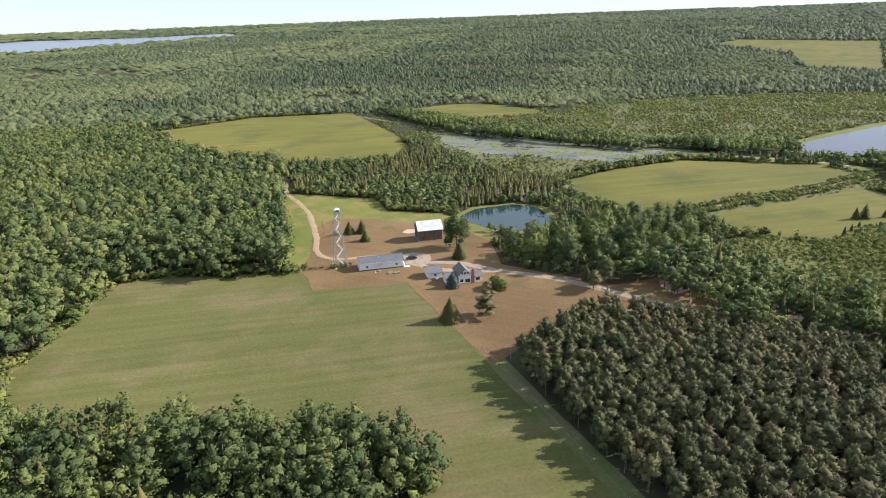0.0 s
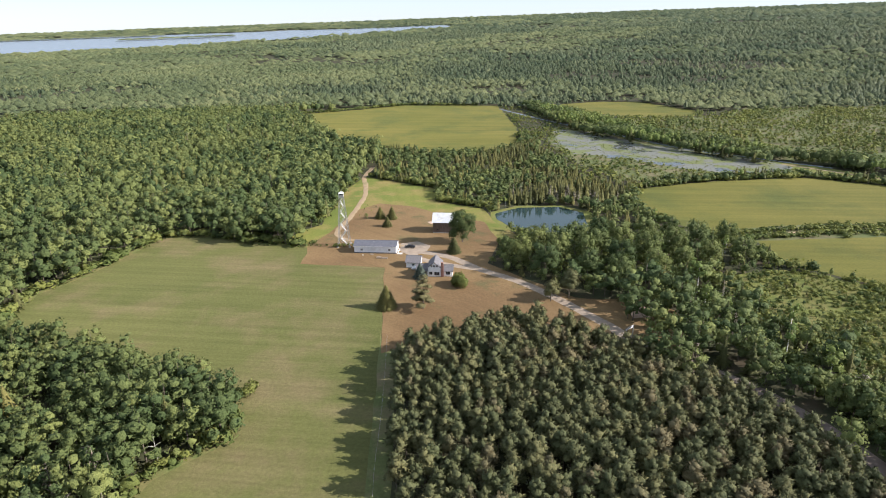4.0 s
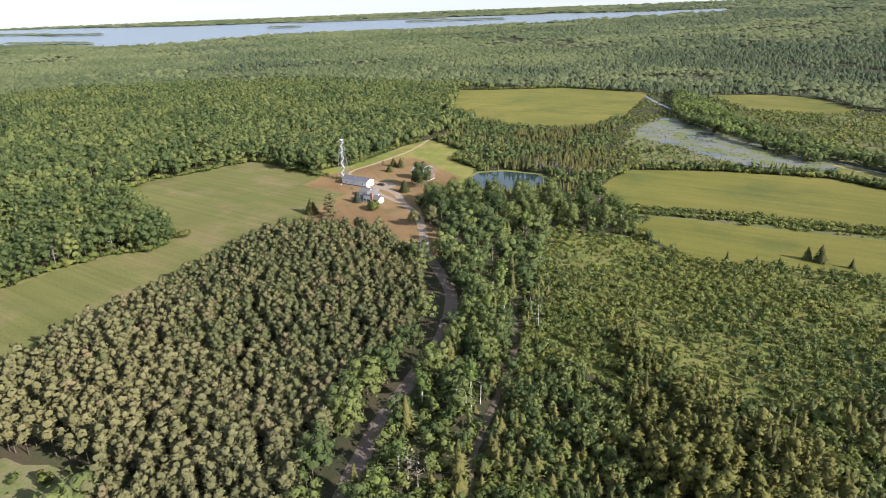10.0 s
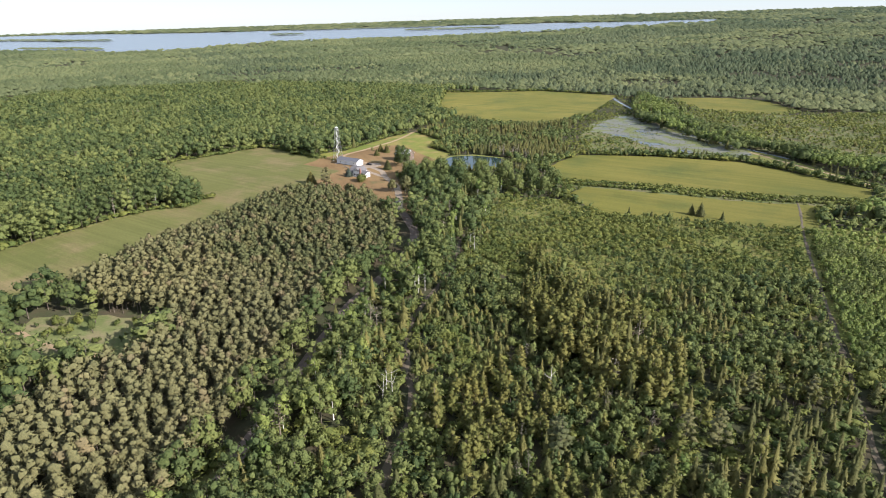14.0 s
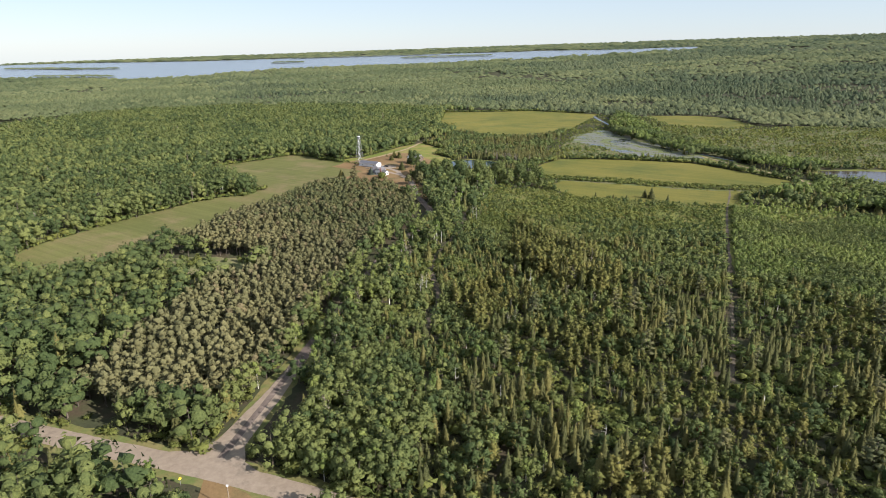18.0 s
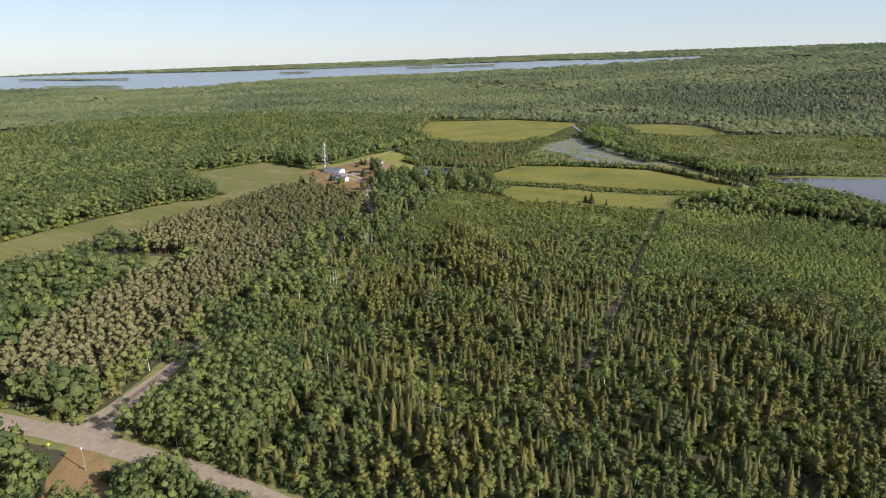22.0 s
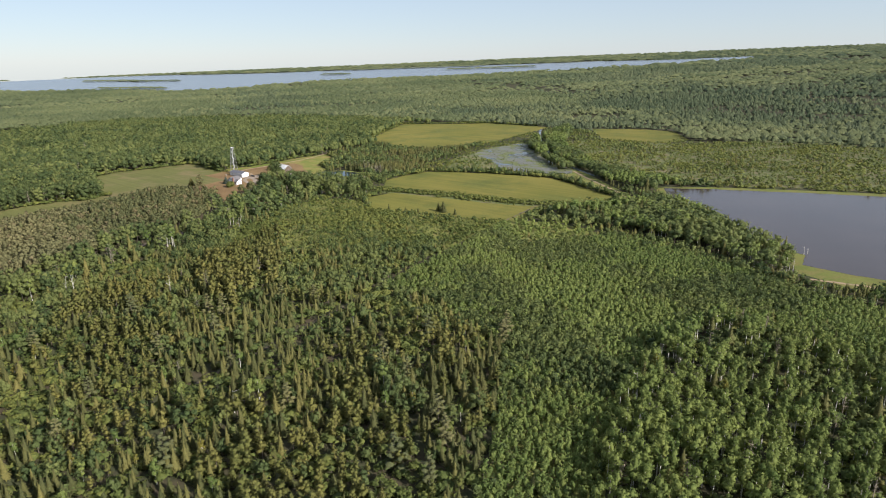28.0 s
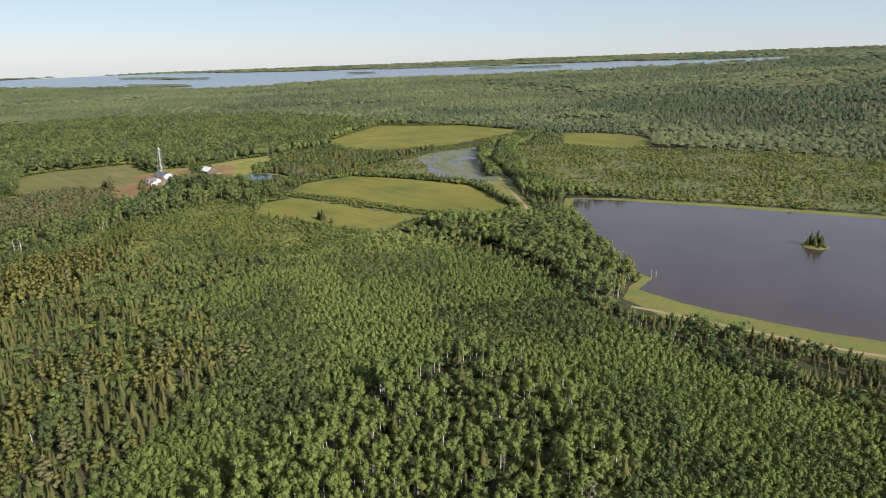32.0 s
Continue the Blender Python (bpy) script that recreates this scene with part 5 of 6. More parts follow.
def garage():
    t = thing("garage", farm_at(28.2, -18.0), FARM_TURN, "small white garage with grey shingle roof", "garage")
    bm = bmesh.new()
    gable_walls(bm, 0, 6.4, 0, 7.4, 2.7, 4.6, "x")
    part("wall", bm, M_WHITE, t, "white clapboard siding")
    gable_roof(t, 0, 6.4, 0, 7.4, 2.7, 4.6, M_SHINGLE, label="grey shingle roof slope")
    d = door(t, (6.4, 3.7, 0.02), 4.6, 2.15, "+x", M_TRIM)
    d["label"] = "white overhead garage door"
    for k in range(4):
        box_part("panel_line", (6.46, 6.475, 1.45, 5.95, 0.5 * k + 0.2, 0.5 * k + 0.56), M_WHITE, d)
    window(t, (3.2, 0, 1.1), 1.1, 0.9, "-y")
    box_part("footing", (-0.05, 6.45, -0.05, 7.45, 0, 0.2), M_CONCRETE, t)


def barn():
    t = thing("old_barn", farm_at(35.6, 33.0), FARM_TURN, "weathered dark board barn with bright metal roof", "barn")
    bm = bmesh.new()
    gable_walls(bm, 0, 12.6, 0, 9.6, 6.2, 9.7)
    part("wall", bm, M_BARNWOOD, t, "dark weathered boards")
    rnd = random.Random(4)
    for k in range(40):
        x = 0.16 + k * 0.315
        box_part("board", (x - 0.14, x + 0.14, -0.05, 0.0, 0.05 + rnd.random() * 0.1, 6.15), M_BARNWOOD, t)
    for k in range(30):
        y = 0.16 + k * 0.32
        top = 6.2 + 3.5 * (1 - abs(y - 4.8) / 4.8)
        box_part("board", (-0.05, 0.0, y - 0.14, y + 0.14, 0.05 + rnd.random() * 0.1, top - 0.12), M_BARNWOOD, t)
    gable_roof(t, 0, 12.6, 0, 9.6, 6.2, 9.7, M_BARNROOF, label="pale metal roofing with rust stains", over=0.6)
    for k in range(14):
        for s in (-1, 1):
            bm = bmesh.new()
            x = -0.5 + k * 1.04
            bar(bm, (x, 4.8 + s * 5.3, 6.2 - 0.365 + 0.24), (x, 4.8, 9.7 + 0.22), 0.05, 0.05)
            part("roof_seam", bm, M_BARNROOF, t)
    door(t, (6.5, -0.05, 0.02), 3.4, 3.4, "-y", M_BARNWOOD)
    for x in (2.4, 10.4):
        window(t, (x, -0.05, 1.6), 0.8, 0.7, "-y", M_BARNWOOD)
    box_part("stone_footing", (-0.12, 12.72, -0.12, 9.72, 0, 0.35), M_CONCRETE, t, "grey fieldstone footing")


def fire_tower():
    t = thing("fire_tower", (78.6, 267.4, 0.1), FARM_TURN + 6, "tall galvanised steel lattice lookout tower with zigzag stairs", "tower")
    top, b0, b1 = 25.6, 3.0, 1.05
    def r(z):
        return b0 + (b1 - b0) * z / top
    corners = ((-1, -1), (1, -1), (1, 1), (-1, 1))
    for sx, sy in corners:
        bm = bmesh.new()
        bar(bm, (sx * b0, sy * b0, 0), (sx * b1, sy * b1, top), 0.16)
        leg = part("leg", bm, M_GALV, t)
        box_part("footing", (sx * b0 - 0.45, sx * b0 + 0.45, sy * b0 - 0.45, sy * b0 + 0.45, -0.1, 0.3), M_CONCRETE, leg)
    tiers = [0.4, 4.2, 7.9, 11.4, 14.7, 17.8, 20.6, 23.2, 25.4]
    for z0, z1 in zip(tiers, tiers[1:]):
        for k in range(4):
            (ax, ay), (bx, by) = corners[k], corners[(k + 1) % 4]
            for p, q, w in (((ax * r(z0), ay * r(z0), z0), (bx * r(z1), by * r(z1), z1), 0.05), ((bx * r(z0), by * r(z0), z0), (ax * r(z1), ay * r(z1), z1), 0.05),
                            ((ax * r(z1), ay * r(z1), z1), (bx * r(z1), by * r(z1), z1), 0.06)):
                bm = bmesh.new()
                bar(bm, p, q, w)
                part("brace", bm, M_GALV, t)
    for k, (z0, z1) in enumerate(zip(tiers, tiers[1:])):
        s = 1 if k % 2 else -1
        w = min(r(z0), r(z1)) * 0.62
        bm = bmesh.new()
        for side in (-0.42, 0.42):
            bar(bm, (-s * w, side, z0), (s * w, side, z1), 0.08, 0.24)
            bar(bm, (-s * w, side, z0 + 0.95), (s * w, side, z1 + 0.95), 0.05)
        n = int((z1 - z0) / 0.24)
        for i in range(n):
            q = (i + 0.5) / n
            x, z = -s * w + 2 * s * w * q, z0 + (z1 - z0) * q
            box(bm, x - 0.13, x + 0.13, -0.4, 0.4, z - 0.03, z + 0.03)
        # galvanised stairs take the trim white, so their sunlit glare sits in the colour
        part("stair_flight", bm, M_TRIM, t, "zigzag steel stair flight, sunlit brightness put into its white colour")
        bm = bmesh.new()
        box(bm, s * w - 0.45, s * w + 0.45, -0.85, 0.85, z1 - 0.06, z1 + 0.04)
        part("landing", bm, M_WOOD, t)
    cab = box_part("cab", (-1.15, 1.15, -1.15, 1.15, 25.5, 26.7), M_GALV, t, "small grey lookout cab")
    bm = bmesh.new()
    for k in range(4):
        (ax, ay), (bx, by) = corners[k], corners[(k + 1) % 4]
        bar(bm, (ax * 1.13, ay * 1.13, 26.7), (ax * 1.13, ay * 1.13, 27.5), 0.1)
        bar(bm, (ax * 1.12, ay * 1.12, 27.1), (bx * 1.12, by * 1.12, 27.1), 0.05)
    part("window_frame", bm, M_TRIM, cab)
    for face, dims in enumerate(((-1.05, 1.05, -1.12, -1.1, 26.7, 27.5), (-1.05, 1.05, 1.1, 1.12, 26.7, 27.5), (-1.12, -1.1, -1.05, 1.05, 26.7, 27.5), (1.1, 1.12, -1.05, 1.05, 26.7, 27.5))):
        box_part("pane", dims, M_GLASS, cab)
    bm = bmesh.new()
    rod(bm, (0, 0, 27.5), (0, 0, 28.3), 1.7, 0.15, 4)
    bmesh.ops.rotate(bm, verts=bm.verts[:], cent=(0, 0, 0), matrix=Matrix.Rotation(radians(45), 3, "Z"))
    part("cab_roof", bm, M_TRIM, t, "white pyramid roof")
    bm = bmesh.new()
    rod(bm, (0.3, 0.3, 28.0), (0.3, 0.3, 30.0), 0.04)
    part("antenna", bm, M_GALV, t)


def pickup(at, turn):
    t = thing("pickup_truck", at, turn, "dark pickup truck parked on the gravel", "car")
    bm = bmesh.new()
    prof = [(-2.6, 0.45), (2.5, 0.45), (2.6, 0.75), (2.5, 1.0), (1.1, 1.1), (0.5, 1.72), (-0.75, 1.75), (-0.95, 1.12), (-2.6, 1.08)]
    a = [bm.verts.new((x, -0.92 if z < 1.3 else -0.74, z)) for x, z in prof]
    b = [bm.verts.new((x, 0.92 if z < 1.3 else 0.74, z)) for x, z in prof]
    bm.faces.new(a)
    bm.faces.new(b[::-1])
    for k in range(len(prof)):
        bm.faces.new((a[k], a[(k + 1) % len(prof)], b[(k + 1) % len(prof)], b[k]))
    bmesh.ops.triangulate(bm, faces=bm.faces[:])
    body = part("body", bm, M_BLACK, t)
    box_part("load_bed", (-2.5, -1.05, -0.75, 0.75, 1.085, 1.10), M_RUBBER, body)
    for s in (-1, 1):
        box_part("side_window", (-0.7, 0.45, s * 0.86 - 0.02, s * 0.86 + 0.02, 1.2, 1.6), M_GLASS, t)
        for x in (-1.7, 1.65):
            bm = bmesh.new()
            rod(bm, (x, s * 0.72, 0.4), (x, s * 0.96, 0.4), 0.4, None, 14)
            w = part("wheel", bm, M_RUBBER, t)
            bm = bmesh.new()
            rod(bm, (x, s * 0.94, 0.4), (x, s * 0.98, 0.4), 0.22, None, 10)
            part("rim", bm, M_CHROME, w)
        box_part("headlight", (2.52, 2.58, s * 0.72 - 0.16, s * 0.72 + 0.16, 0.8, 0.98), M_CHROME, t)
        box_part("tail_light", (-2.63, -2.59, s * 0.8 - 0.08, s * 0.8 + 0.08, 0.75, 1.02), M_LAMPRED, t)
    for x in (-2.68, 2.6):
        box_part("bumper", (x, x + 0.08, -0.9, 0.9, 0.45, 0.65), M_CHROME, t)


def gas_tank(at, turn):
    t = thing("gas_tank", at, turn, "white rounded gas tank beside the garage", "tank")
    bm = bmesh.new()
    bmesh.ops.create_uvsphere(bm, u_segments=16, v_segments=12, radius=0.5)
    for v in bm.verts:
        v.co.z *= 1.0
        v.co.x += 0.75 if v.co.x > 0.001 else (-0.75 if v.co.x < -0.001 else 0)
        v.co.z += 0.75
    part("tank", bm, M_TRIM, t)
    for x in (-0.6, 0.6):
        box_part("saddle", (x - 0.1, x + 0.1, -0.35, 0.35, 0, 0.4), M_CONCRETE, t)
    box_part("valve_dome", (-0.15, 0.15, -0.15, 0.15, 1.2, 1.4), M_GALV, t)


def entrance_gate():
    t = thing("entrance_sign", (181.5, 152.8, 0.05), 33, "white sign board on two posts over the drive", "sign")
    for x in (-2.4, 2.4):
        box_part("post", (x - 0.09, x + 0.09, -0.09, 0.09, 0, 4.6), M_GALV, t)
    b = box_part("board", (-2.3, 2.3, -0.06, 0.06, 3.7, 4.5), M_TRIM, t, "white sign board")
    box_part("lettering_bar", (-1.8, 1.8, -0.075, -0.06, 4.0, 4.2), M_BLACK, b)
    box_part("top_rail", (-2.6, 2.6, -0.08, 0.08, 4.52, 4.66), M_WOOD, t)


def utility_pole(at):
    t = thing("utility_pole", at, 8, "weathered wooden pole with a pale top beside the road", "pole")
    bm = bmesh.new()
    rod(bm, (0, 0, -0.3), (0, 0, 7.6), 0.17, 0.11, 10)
    part("shaft", bm, M_WOOD, t)
    box_part("cap", (-0.25, 0.25, -0.16, 0.16, 7.3, 7.75), M_TRIM, t)
    box_part("meter_box", (-0.2, 0.2, -0.32, -0.16, 1.4, 2.0), M_GALV, t)


def road_sign(at, turn):
    t = thing("road_sign", at, turn, "small yellow road sign on a steel post", "sign")
    box_part("post", (-0.04, 0.04, -0.04, 0.04, 0, 2.3), M_GALV, t)
    bm = bmesh.new()
    box(bm, -0.36, 0.36, -0.07, -0.045, -0.36, 0.36)
    bmesh.ops.transform(bm, matrix=pose(0, 0, 2.1, 0, 45, 0), verts=bm.verts[:])
    part("plate", bm, plain("sign_yellow", (0.75, 0.55, 0.05), 0.5), t)


def wood_pile(at, turn, n, length):
    t = thing("log_pile", at, turn, "low pile of weathered logs on the dry lawn", "log pile")
    rnd = random.Random(n)
    for k in range(n):
        bm = bmesh.new()
        row = k // 5
        y = (k % 5) * 0.34 + row * 0.17 + rnd.uniform(-0.04, 0.04)
        rod(bm, (-length / 2 + rnd.uniform(-0.2, 0.2), y, 0.16 + row * 0.29), (length / 2 + rnd.uniform(-0.2, 0.2), y, 0.16 + row * 0.29), 0.16, 0.14, 7)
        part("log", bm, M_WOOD, t)


pole_building()
house()
garage()
barn()
fire_tower()
pickup(farm_at(26.3, 8.6, 0.05), FARM_TURN + 4)
gas_tank(farm_at(32.0, -20.2), FARM_TURN + 50)
entrance_gate()
utility_pole((262, -195))
road_sign((236.5, -177.2), 150)
road_sign((243, -191), 60)
wood_pile(farm_at(13.4, -7.0), FARM_TURN + 8, 12, 2.2)
wood_pile(farm_at(16.2, -7.6), FARM_TURN - 4, 9, 2.8)
wood_pile(farm_at(9.2, -2.6), FARM_TURN + 20, 6, 1.6)
sheet("sand_patch", [(124, 300), (128, 303), (133, 300), (131, 296), (126, 296)], 0.14, M_SAND, "bare sandy patch in the lawn", "sand", 1.0, 1.5)
sheet("grove_lawn", [(174, 190), (186, 186), (200, 184), (208, 172), (204, 154), (194, 142), (186, 150), (180, 164)], 0.07, M_LAWN, "dry brown grass between drive and grove", "lawn", 1.6, 2.0)
sheet("sand_mound", [(190, 168), (190, 176), (196, 181), (201, 176), (199, 168)], 0.10, M_SAND, "bare sandy ground beside the drive", "sand", 3.0, 1.0)
sheet("parking_gravel", [(106, 256), (107, 266), (116, 268), (122, 260), (118, 250), (110, 248)], 0.13, M_GRAVEL, "pale gravel yard before the shed", "yard", 0.8, 1.5)


# ---- trees of the farm ----
L_BLUE = foliage("needle_blue_spruce", (0.075, 0.10, 0.085), (0.10, 0.125, 0.105), clear=0.1)
single("spruce", "spruce_tree", (98, 312), 7.6, "dark conical spruce on the brown lawn", "tree", "yard spruces", 2.1, 900)
single("spruce", "spruce_tree", (104.6, 310), 8.2, "dark conical spruce on the brown lawn", "tree", "yard spruces", 1.9, 900)
single("spruce", "spruce_tree", (101.4, 296), 6.4, "small dark conical spruce on the brown lawn", "tree", "yard spruces", 2.2, 800)
single("broad", "maple_tree", (138.6, 263.6), 17.5, "large round leafy tree beside the old barn", "tree", "", 1.05, 2600)
single("spruce", "spruce_tree", (132.2, 249), 8.8, "dark conical spruce beside the gravel drive", "tree", "yard spruces", 2.0, 1000)
single("spruce", "cedar_tree", (97.2, 190.5), 10.4, "dark broad conical evergreen at the field edge", "tree", "", 1.9, 1500)
single("plume", "white_pine", (111.5, 187.6), 15.0, "tall uneven pine with open layered branches on the lawn", "tree", "", 1.3, 1100)
single("shrub", "crab_apple", (128.2, 208.0), 4.8, "low round tree on the lawn before the house", "tree", "", 1.3, 1000)
single("spruce", "blue_spruce", (113.0, 219.0), 7.6, "blue-green spruce against the house", "tree", "", 2.0, 900, L_BLUE)
single("pine", "pine_tree", (171.5, 190), 12.0, "broad pine beside the drive bend", "tree", "", 1.6, 1300)
single("pine", "pine_tree", (163, 187), 9.5, "pine beside the drive bend", "tree", "", 1.5, 1000)
single("spruce", "spruce_tree", (167.5, 197), 8.0, "small grey spruce beside the drive bend", "tree", "", 1.3, 700)
# shade trees of the grove beside the drive
for k, (x, y, h) in enumerate(((156, 236, 12), (160, 226, 15), (168, 214, 16), (176, 222, 17), (170, 238, 15), (184, 204, 15), (188, 218, 17), (182, 236, 16), (196, 198, 14), (202, 212, 17), (198, 230, 16), (192, 246, 14), (214, 202, 15), (218, 220, 17), (212, 240, 16), (228, 206, 14), (234, 226, 16), (228, 246, 15), (244, 212, 14), (250, 236, 15), (262, 216, 13), (266, 236, 14), (176, 250, 12), (208, 256, 13), (246, 254, 12))):
    single("broad", "shade_tree", (x, y), h, "tall round-crowned leafy tree in the farm grove", "tree", "farm grove", 1.05 + 0.1 * (k % 3), 1300)

# ---- water's edge, snags, fences and small things ----
def mound(name, x, y, r, h, mat, label, category):
    bm = bmesh.new()
    rows = []
    for k in range(5):
        q = k / 4
        row = []
        for i in range(20):
            a = 2 * math.pi * i / 20
            w = r * (1 - q) * (1 + 0.25 * noise.noise((math.cos(a) * 2 + x, math.sin(a) * 2 + y, q)))
            row.append(bm.verts.new((x + w * math.cos(a), y + w * math.sin(a), 0.05 + h * math.sin(q * 1.57))))
        rows.append(row)
    for a, b in zip(rows, rows[1:]):
        for i in range(20):
            bm.faces.new((a[i], a[(i + 1) % 20], b[(i + 1) % 20], b[i]))
    bmesh.ops.remove_doubles(bm, verts=bm.verts[:], dist=0.01)
    ob = part(name, bm, mat)
    return tagged(ob, label, category, kind="structure")


mound("pond_island", 688, 287, 8.5, 1.1, M_BANK, "small grassy island in the reservoir", "island")
for k, (dx, dy, h) in enumerate(((-2.5, 0.5, 10.5), (0.8, 1.5, 12.0), (2.8, -0.8, 9.0), (-0.4, -2.0, 8.0), (4.2, 1.8, 7.0), (-4.6, -1.2, 6.0))):
    single("spruce", "island_spruce", (688 + dx, 287 + dy), h, "dark spruce crowded on the small island", "tree", "island spruces", 1.2, 420)
for dx, dy in ((-5.5, 2), (5.5, -2), (2, -4.5), (-3, 4.5), (-6, -2)):
    single("shrub", "island_shrub", (688 + dx, 287 + dy), 2.0, "low green bush on the island shore", "bush", "island bushes", 0.9, 160)


def dead_trunk(at, height, lean, label="bare white dead tree trunk", boughs=4, thick=0.16):
    t = thing("dead_tree", (at[0], at[1], 0.0), random.Random(at[0]).uniform(0, 360), label, "dead tree", "dead trees")
    v, tr = stem(height, thick, 6, lean)
    me = from_arrays("trunk", v, tr, [B_PALE])
    new("trunk", me).parent = t
    rnd = random.Random(int(at[0] * 7 + at[1]))
    for k in range(boughs):
        bm = bmesh.new()
        q, a = rnd.uniform(0.45, 0.95), rnd.uniform(0, 6.283)
        foot = Vector((lean * height * q * q, 0, height * q))
        tip = foot + Vector((math.cos(a), math.sin(a), rnd.uniform(0.3, 1.0))) * height * rnd.uniform(0.12, 0.24)
        rod(bm, foot, tip, thick * 0.4, 0.02, 5)
        part("bough", bm, B_PALE, t)


for x, y, h, l in ((609, 179, 5.5, 0.03), (611, 181, 4.0, -0.02), (601, 138, 9.0, 0.05), (544, -30, 10.5, 0.03), (560, -47, 9.5, -0.05), (548, -53, 8.0, 0.04), (552, -58, 9.0, 0.02),
                   (241, -45, 10, 0.08), (244, -43, 9, -0.06), (260, -47, 11, 0.10), (262, -44, 12.5, -0.05), (259, -42, 10.5, 0.05), (308, -23, 11, 0.02), (338, -10, 10, 0.02), (338, -8, 8.5, -0.03),
                   (236, 35, 8.5, 0.03), (238, 37, 9.5, -0.02), (240, 36, 8.0, 0.04), (237, 40, 9.0, 0.0), (242, 39, 8.5, -0.04), (234, 38, 8.0, 0.05), (36, 104, 9.5, 0.03), (250, 90, 10, 0.04),
                   (246, 96, 9, -0.03), (300, -150, 7.5, 0.12), (318, -128, 8.5, 0.02), (334, -146, 7.5, -0.08), (352, -140, 8, 0.06), (420, -96, 9, 0.03), (300, -120, 8.5, 0.02), (286, -142, 7, 0.15), (290, -150, 7, -0.12)):
    dead_trunk((x, y), h, l)

for x, y, h in ((293.5, -138.5, 6.5), (291, -133, 5.0), (379, -127, 5.5)):
    single("red", "red_maple", (x, y), h, "small tree with dull red leaves", "tree", "red trees", 0.9, 260)
L_GOLD = foliage("leaf_gold", (0.20, 0.19, 0.045), (0.26, 0.23, 0.06), clear=0.4)
for x, y, h in ((318, -100, 8), (352, -96, 7), (430, -120, 8), (476, -70, 8), (548, -10, 9), (572, -20, 9), (398, -140, 7), (416, -132, 6), (324, -112, 6)):
    single("aspen", "yellowing_tree", (x, y), h, "young tree with bright yellow-green leaves", "tree", "yellowing trees", 1.0, 300, L_GOLD)
for x, y, h, w in ((362, 194, 9.5, 1.6), (357, 196, 7.5, 1.5), (321, 180, 6.5, 1.0), (334, 184, 4.5, 1.3), (374, 190, 5.5, 1.3), (344, 186, 4.0, 1.4)):
    single("spruce", "field_spruce", (x, y), h, "dark evergreen at the edge of the meadow", "tree", "field evergreens", w, 500)

# bushes on the spur of the hay field and in the clearing
for k, (x, y, h) in enumerate(((44, 122, 3.4), (47, 125, 3.0), (49, 129, 2.6), (51, 132, 3.2), (53.5, 134, 4.2), (50, 134, 2.4), (42, 118, 3.6), (39, 114, 4.0))):
    single("shrub", "edge_bush", (x, y), h, "dense dark bush on the spur of the hay field", "bush", "spur bushes", 1.0, 260)
for k, (x, y, h) in enumerate(((110, -42, 2.6), (116, -38, 3.0), (122, -34, 2.2), (128, -31, 2.8), (138, -30, 2.4), (146, -28, 2.6), (134, -38, 3.2), (126, -42, 2.0), (142, -44, 2.4), (150, -40, 2.0), (120, -46, 1.8), (146, -58, 2.6), (130, -60, 2.4), (156, -34, 2.2))):
    single("sapling" if k % 3 == 0 else "shrub", "clearing_bush", (x, y), h * (1.0 + 0.4 * (k % 4)), "grey-green bush in the grassy clearing", "bush", "clearing bushes", 0.9, 200)
for x, y, h in ((285, -193.5, 9), (290, -196, 11), (296, -194.5, 10), (302, -197, 12), (308, -196.5, 9), (313, -199, 11), (319, -197.5, 10), (280, -199, 8)):
    single("broad", "roadside_tree", (x, y), h, "leafy roadside tree overhanging the gravel road", "tree", "road trees", 0.9, 320)
for x, y, h in ((231, -173, 4.0), (212, -170, 4.6), (222, -171, 3.4), (254, -174, 3.0), (259, -171, 3.4), (252, -168, 2.4), (273, -197, 3.6), (280, -194, 4.0), (256, -162, 3.0), (270, -176, 4.2)):
    single("shrub", "verge_bush", (x, y), h, "bright green bush beside the gravel road", "bush", "verge bushes", 1.0, 300)

# newly planted yard trees with mulch rings
for x, y in ((91, 340), (89, 332), (88, 326), (86, 318), (96, 336), (93, 328)):
    t = single("fir", "planted_sapling", (x, y), 1.5, "tiny newly planted conifer on the lawn", "sapling", "planted saplings", 0.8, 90)
    bm = bmesh.new()
    rod(bm, (0, 0, 0.0), (0, 0, 0.25), 2.2, 1.8, 12)
    part("mulch_ring", bm, M_SKID, t)
single("broad", "young_maple", (90, 311), 4.2, "small thin leafy tree on the lawn", "tree", "", 0.8, 220)

# brush along the old fence line west of the tower
for k in range(18):
    q = k / 17
    x, y = 26 + (76 - 26) * q, 276 + (266.5 - 276) * q
    single("shrub", "fence_row_bush", (x + RNG.uniform(-0.8, 0.8), y + RNG.uniform(-0.6, 0.6)), RNG.uniform(0.6, 1.5), "low scrubby bush along the old fence line", "bush", "fence row bushes", 0.9, 90)
for k in range(5):
    single("shrub", "tower_bush", (74 + 2.2 * k, 265.2 + RNG.uniform(-0.6, 0.8)), RNG.uniform(1.0, 2.2), "scrubby bush at the foot of the tower", "bush", "tower bushes", 0.9, 120)


def fence(points, gap, label):
    t = thing("fence", (0, 0, 0.05), 0, label, "fence")
    line = curve_through(points, gap)
    last = None
    for q in line:
        bm = bmesh.new()
        rod(bm, (q.x, q.y, -0.2), (q.x, q.y, 1.35), 0.07, 0.06, 6)
        part("post", bm, M_WOOD, t)
        if last is not None:
            bm = bmesh.new()
            for z in (0.5, 0.85, 1.2):
                bar(bm, (last.x, last.y, z), (q.x, q.y, z), 0.012)
            part("wire", bm, M_GALV, t)
        last = q


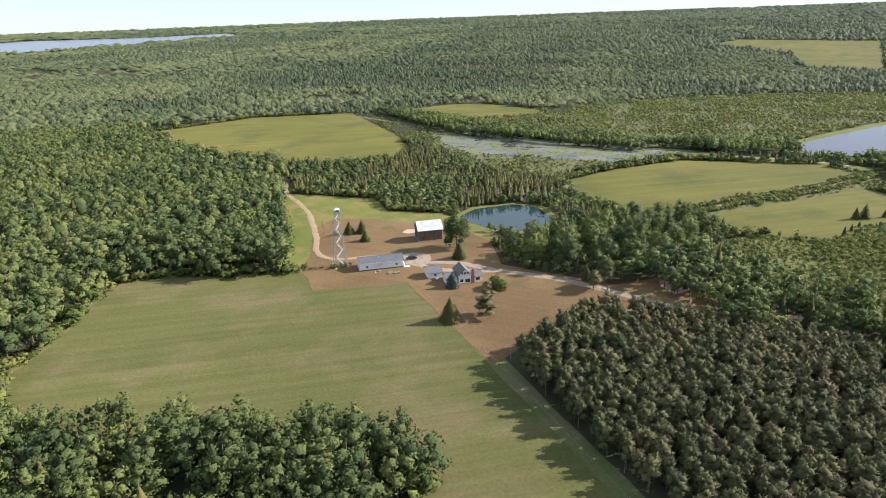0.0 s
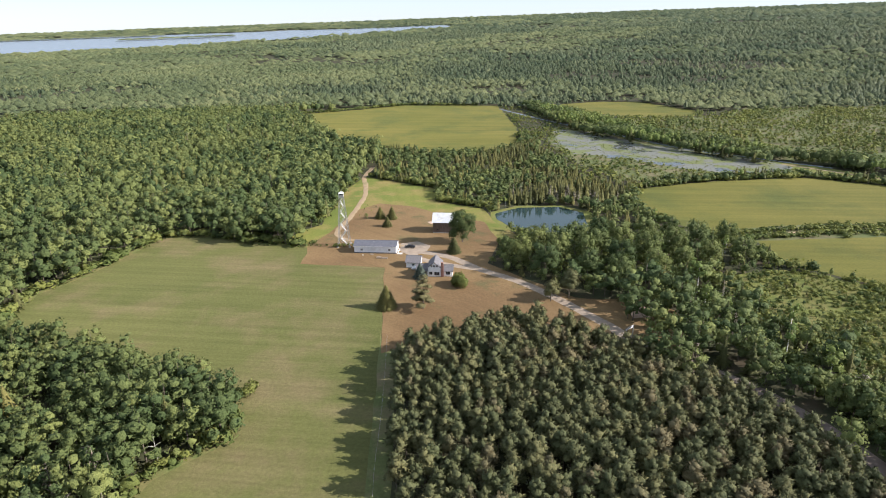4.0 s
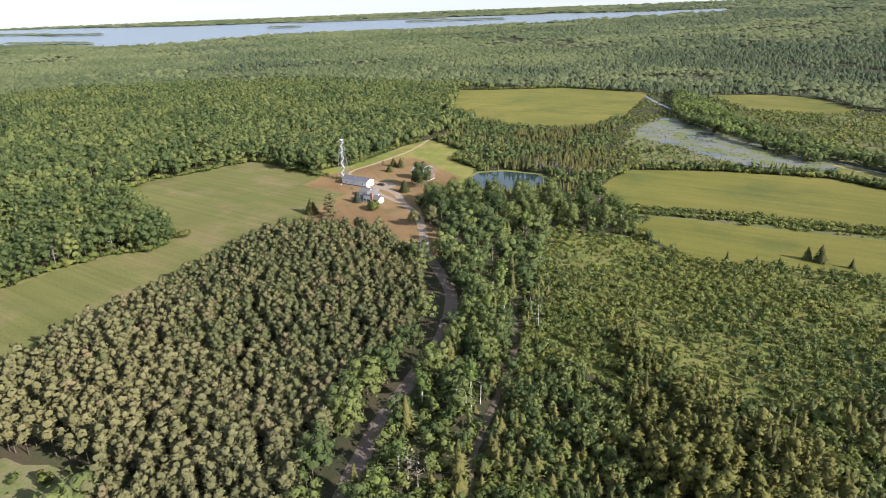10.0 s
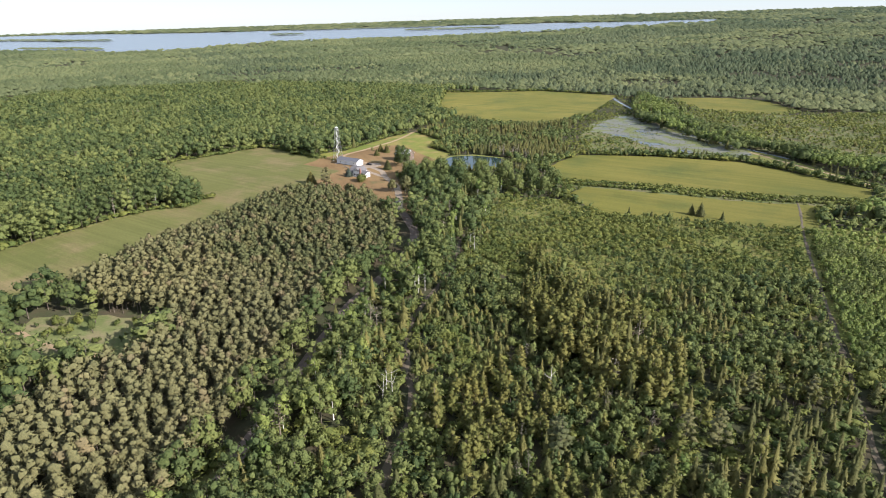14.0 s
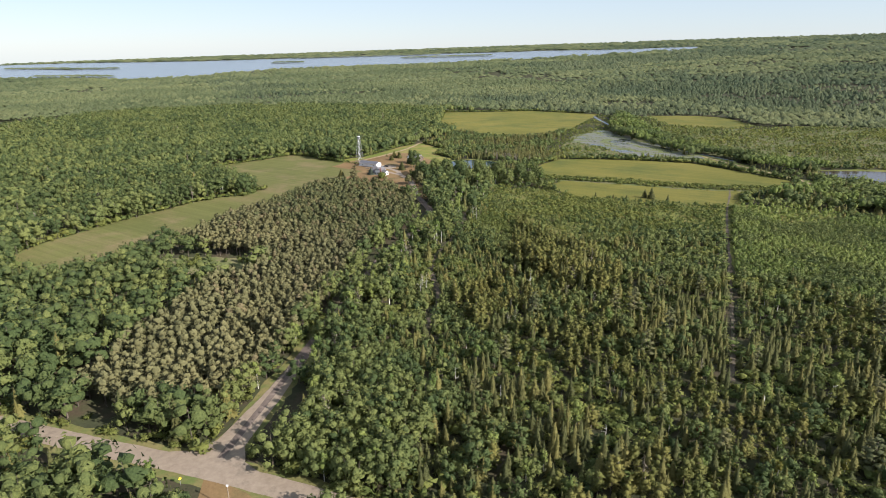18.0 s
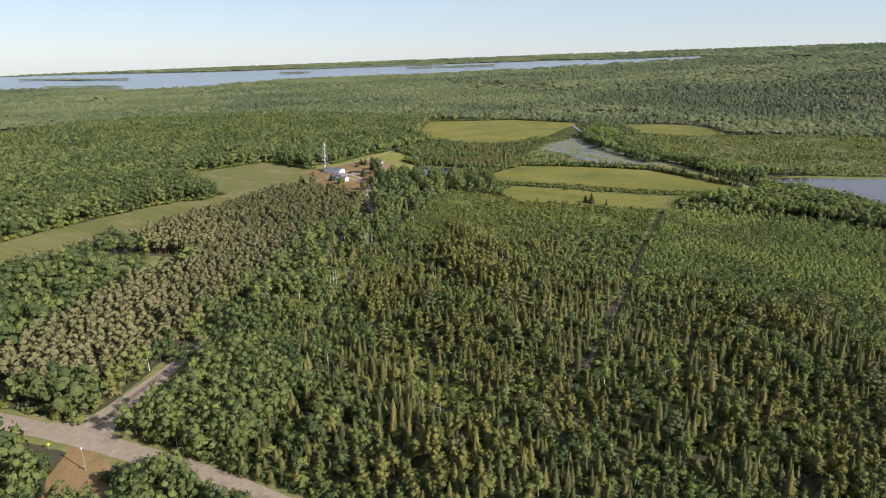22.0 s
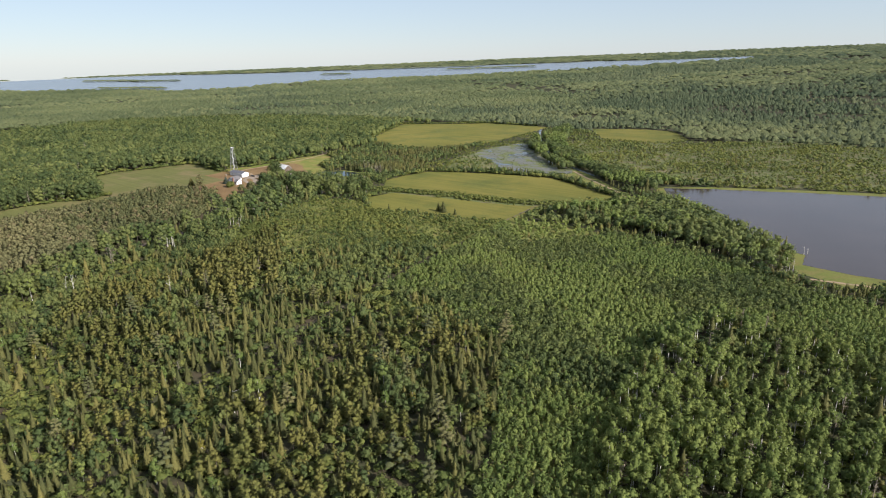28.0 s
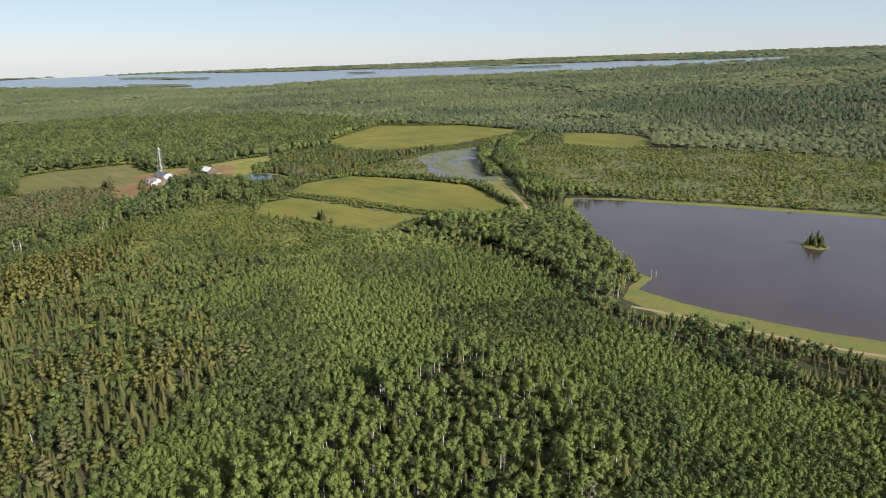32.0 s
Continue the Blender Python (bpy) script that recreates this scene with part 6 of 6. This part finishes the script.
fence([(96.5, 165), (94.5, 135), (92.5, 112), (90.5, 92), (89.5, 66)], 6.0, "old wire fence on thin wooden posts along the field")
for x, y in ((101, 154), (96, 94)):
    t = thing("marker_pole", (x, y, 0), 0, "thin grey pole at the edge of the pines", "pole", "marker poles")
    bm = bmesh.new()
    rod(bm, (0, 0, -0.2), (0, 0, 5.5), 0.07, 0.05, 6)
    part("shaft", bm, M_GALV, t)
    box_part("bracket", (-0.2, 0.2, -0.05, 0.05, 5.1, 5.2), M_GALV, t)

# lawn furniture and odds and ends by the house
def lawn_bench(at, turn):
    t = thing("lawn_bench", at, turn, "plain wooden bench on the lawn", "bench")
    for k in range(3):
        box_part("seat_slat", (-0.8, 0.8, -0.22 + 0.16 * k, -0.1 + 0.16 * k, 0.42, 0.46), M_WOOD, t)
    for x in (-0.65, 0.65):
        box_part("leg", (x - 0.05, x + 0.05, -0.22, 0.22, 0, 0.42), M_WOOD, t)
    box_part("backrest", (-0.8, 0.8, 0.22, 0.27, 0.6, 0.95), M_WOOD, t)


lawn_bench(farm_at(36.0, -31.5), FARM_TURN)
for a, b in ((21.4, 2.0), (21.6, 4.6)):
    t = thing("barrel", farm_at(a, b), 0, "white steel barrel beside the shed", "barrel", "barrels")
    bm = bmesh.new()
    rod(bm, (0, 0, 0), (0, 0, 0.9), 0.3, None, 14)
    part("drum", bm, M_TRIM, t)
    for z in (0.3, 0.6):
        bm = bmesh.new()
        rod(bm, (0, 0, z - 0.02), (0, 0, z + 0.02), 0.315, None, 14)
        part("hoop", bm, M_GALV, t)
sheet("shed_apron", [farm_at(21.0, -0.6)[:2], farm_at(21.0, 1.4)[:2], farm_at(23.6, 1.6)[:2], farm_at(23.8, -0.8)[:2]], 0.15, M_CONCRETE, "pale concrete apron at the shed corner", "apron", 0.1, 1)
lawn_post = thing("bird_pole", farm_at(6.2, -9.0), 0, "thin pole with small bird house", "bird house")
box_part("pole", (-0.05, 0.05, -0.05, 0.05, 0, 2.2), M_WOOD, lawn_post)
box_part("nest_box", (-0.18, 0.18, -0.18, 0.18, 2.2, 2.6), M_WHITE, lawn_post)

# islands far out on the lake
def lake_island(name, pts, width):
    xs, ys = [], []
    line = curve_through(pts, 26.0)
    for k, q in enumerate(line):
        w = width * math.sin(math.pi * (k + 0.5) / len(line)) ** 0.5
        for i in range(4):
            xs.append(q.x + RNG.uniform(-w, w))
            ys.append(q.y + RNG.uniform(-w, w))
    x, y = np.array(xs), np.array(ys)
    ob = thicket(name, "low wooded island far out on the lake", "island", x, y, np.full(x.shape, "far_broad", dtype="<U10"), RNG.uniform(9, 12, x.shape), 3, 1.9)
    ob.location.z = 2.0


lake_island("lake_island", [(-3100, 2380), (-2830, 2430), (-2600, 2400), (-2390, 2430)], 26)
lake_island("lake_island", [(-2250, 1850), (-2000, 1880), (-1870, 1880)], 16)
lake_island("lake_island", [(-1700, 2900), (-1560, 2930)], 22)
lake_island("lake_island", [(-1050, 3240), (-800, 3300), (-560, 3330)], 26)
lake_island("lake_island", [(-1900, 3420), (-1500, 3560), (-1000, 3660)], 34)
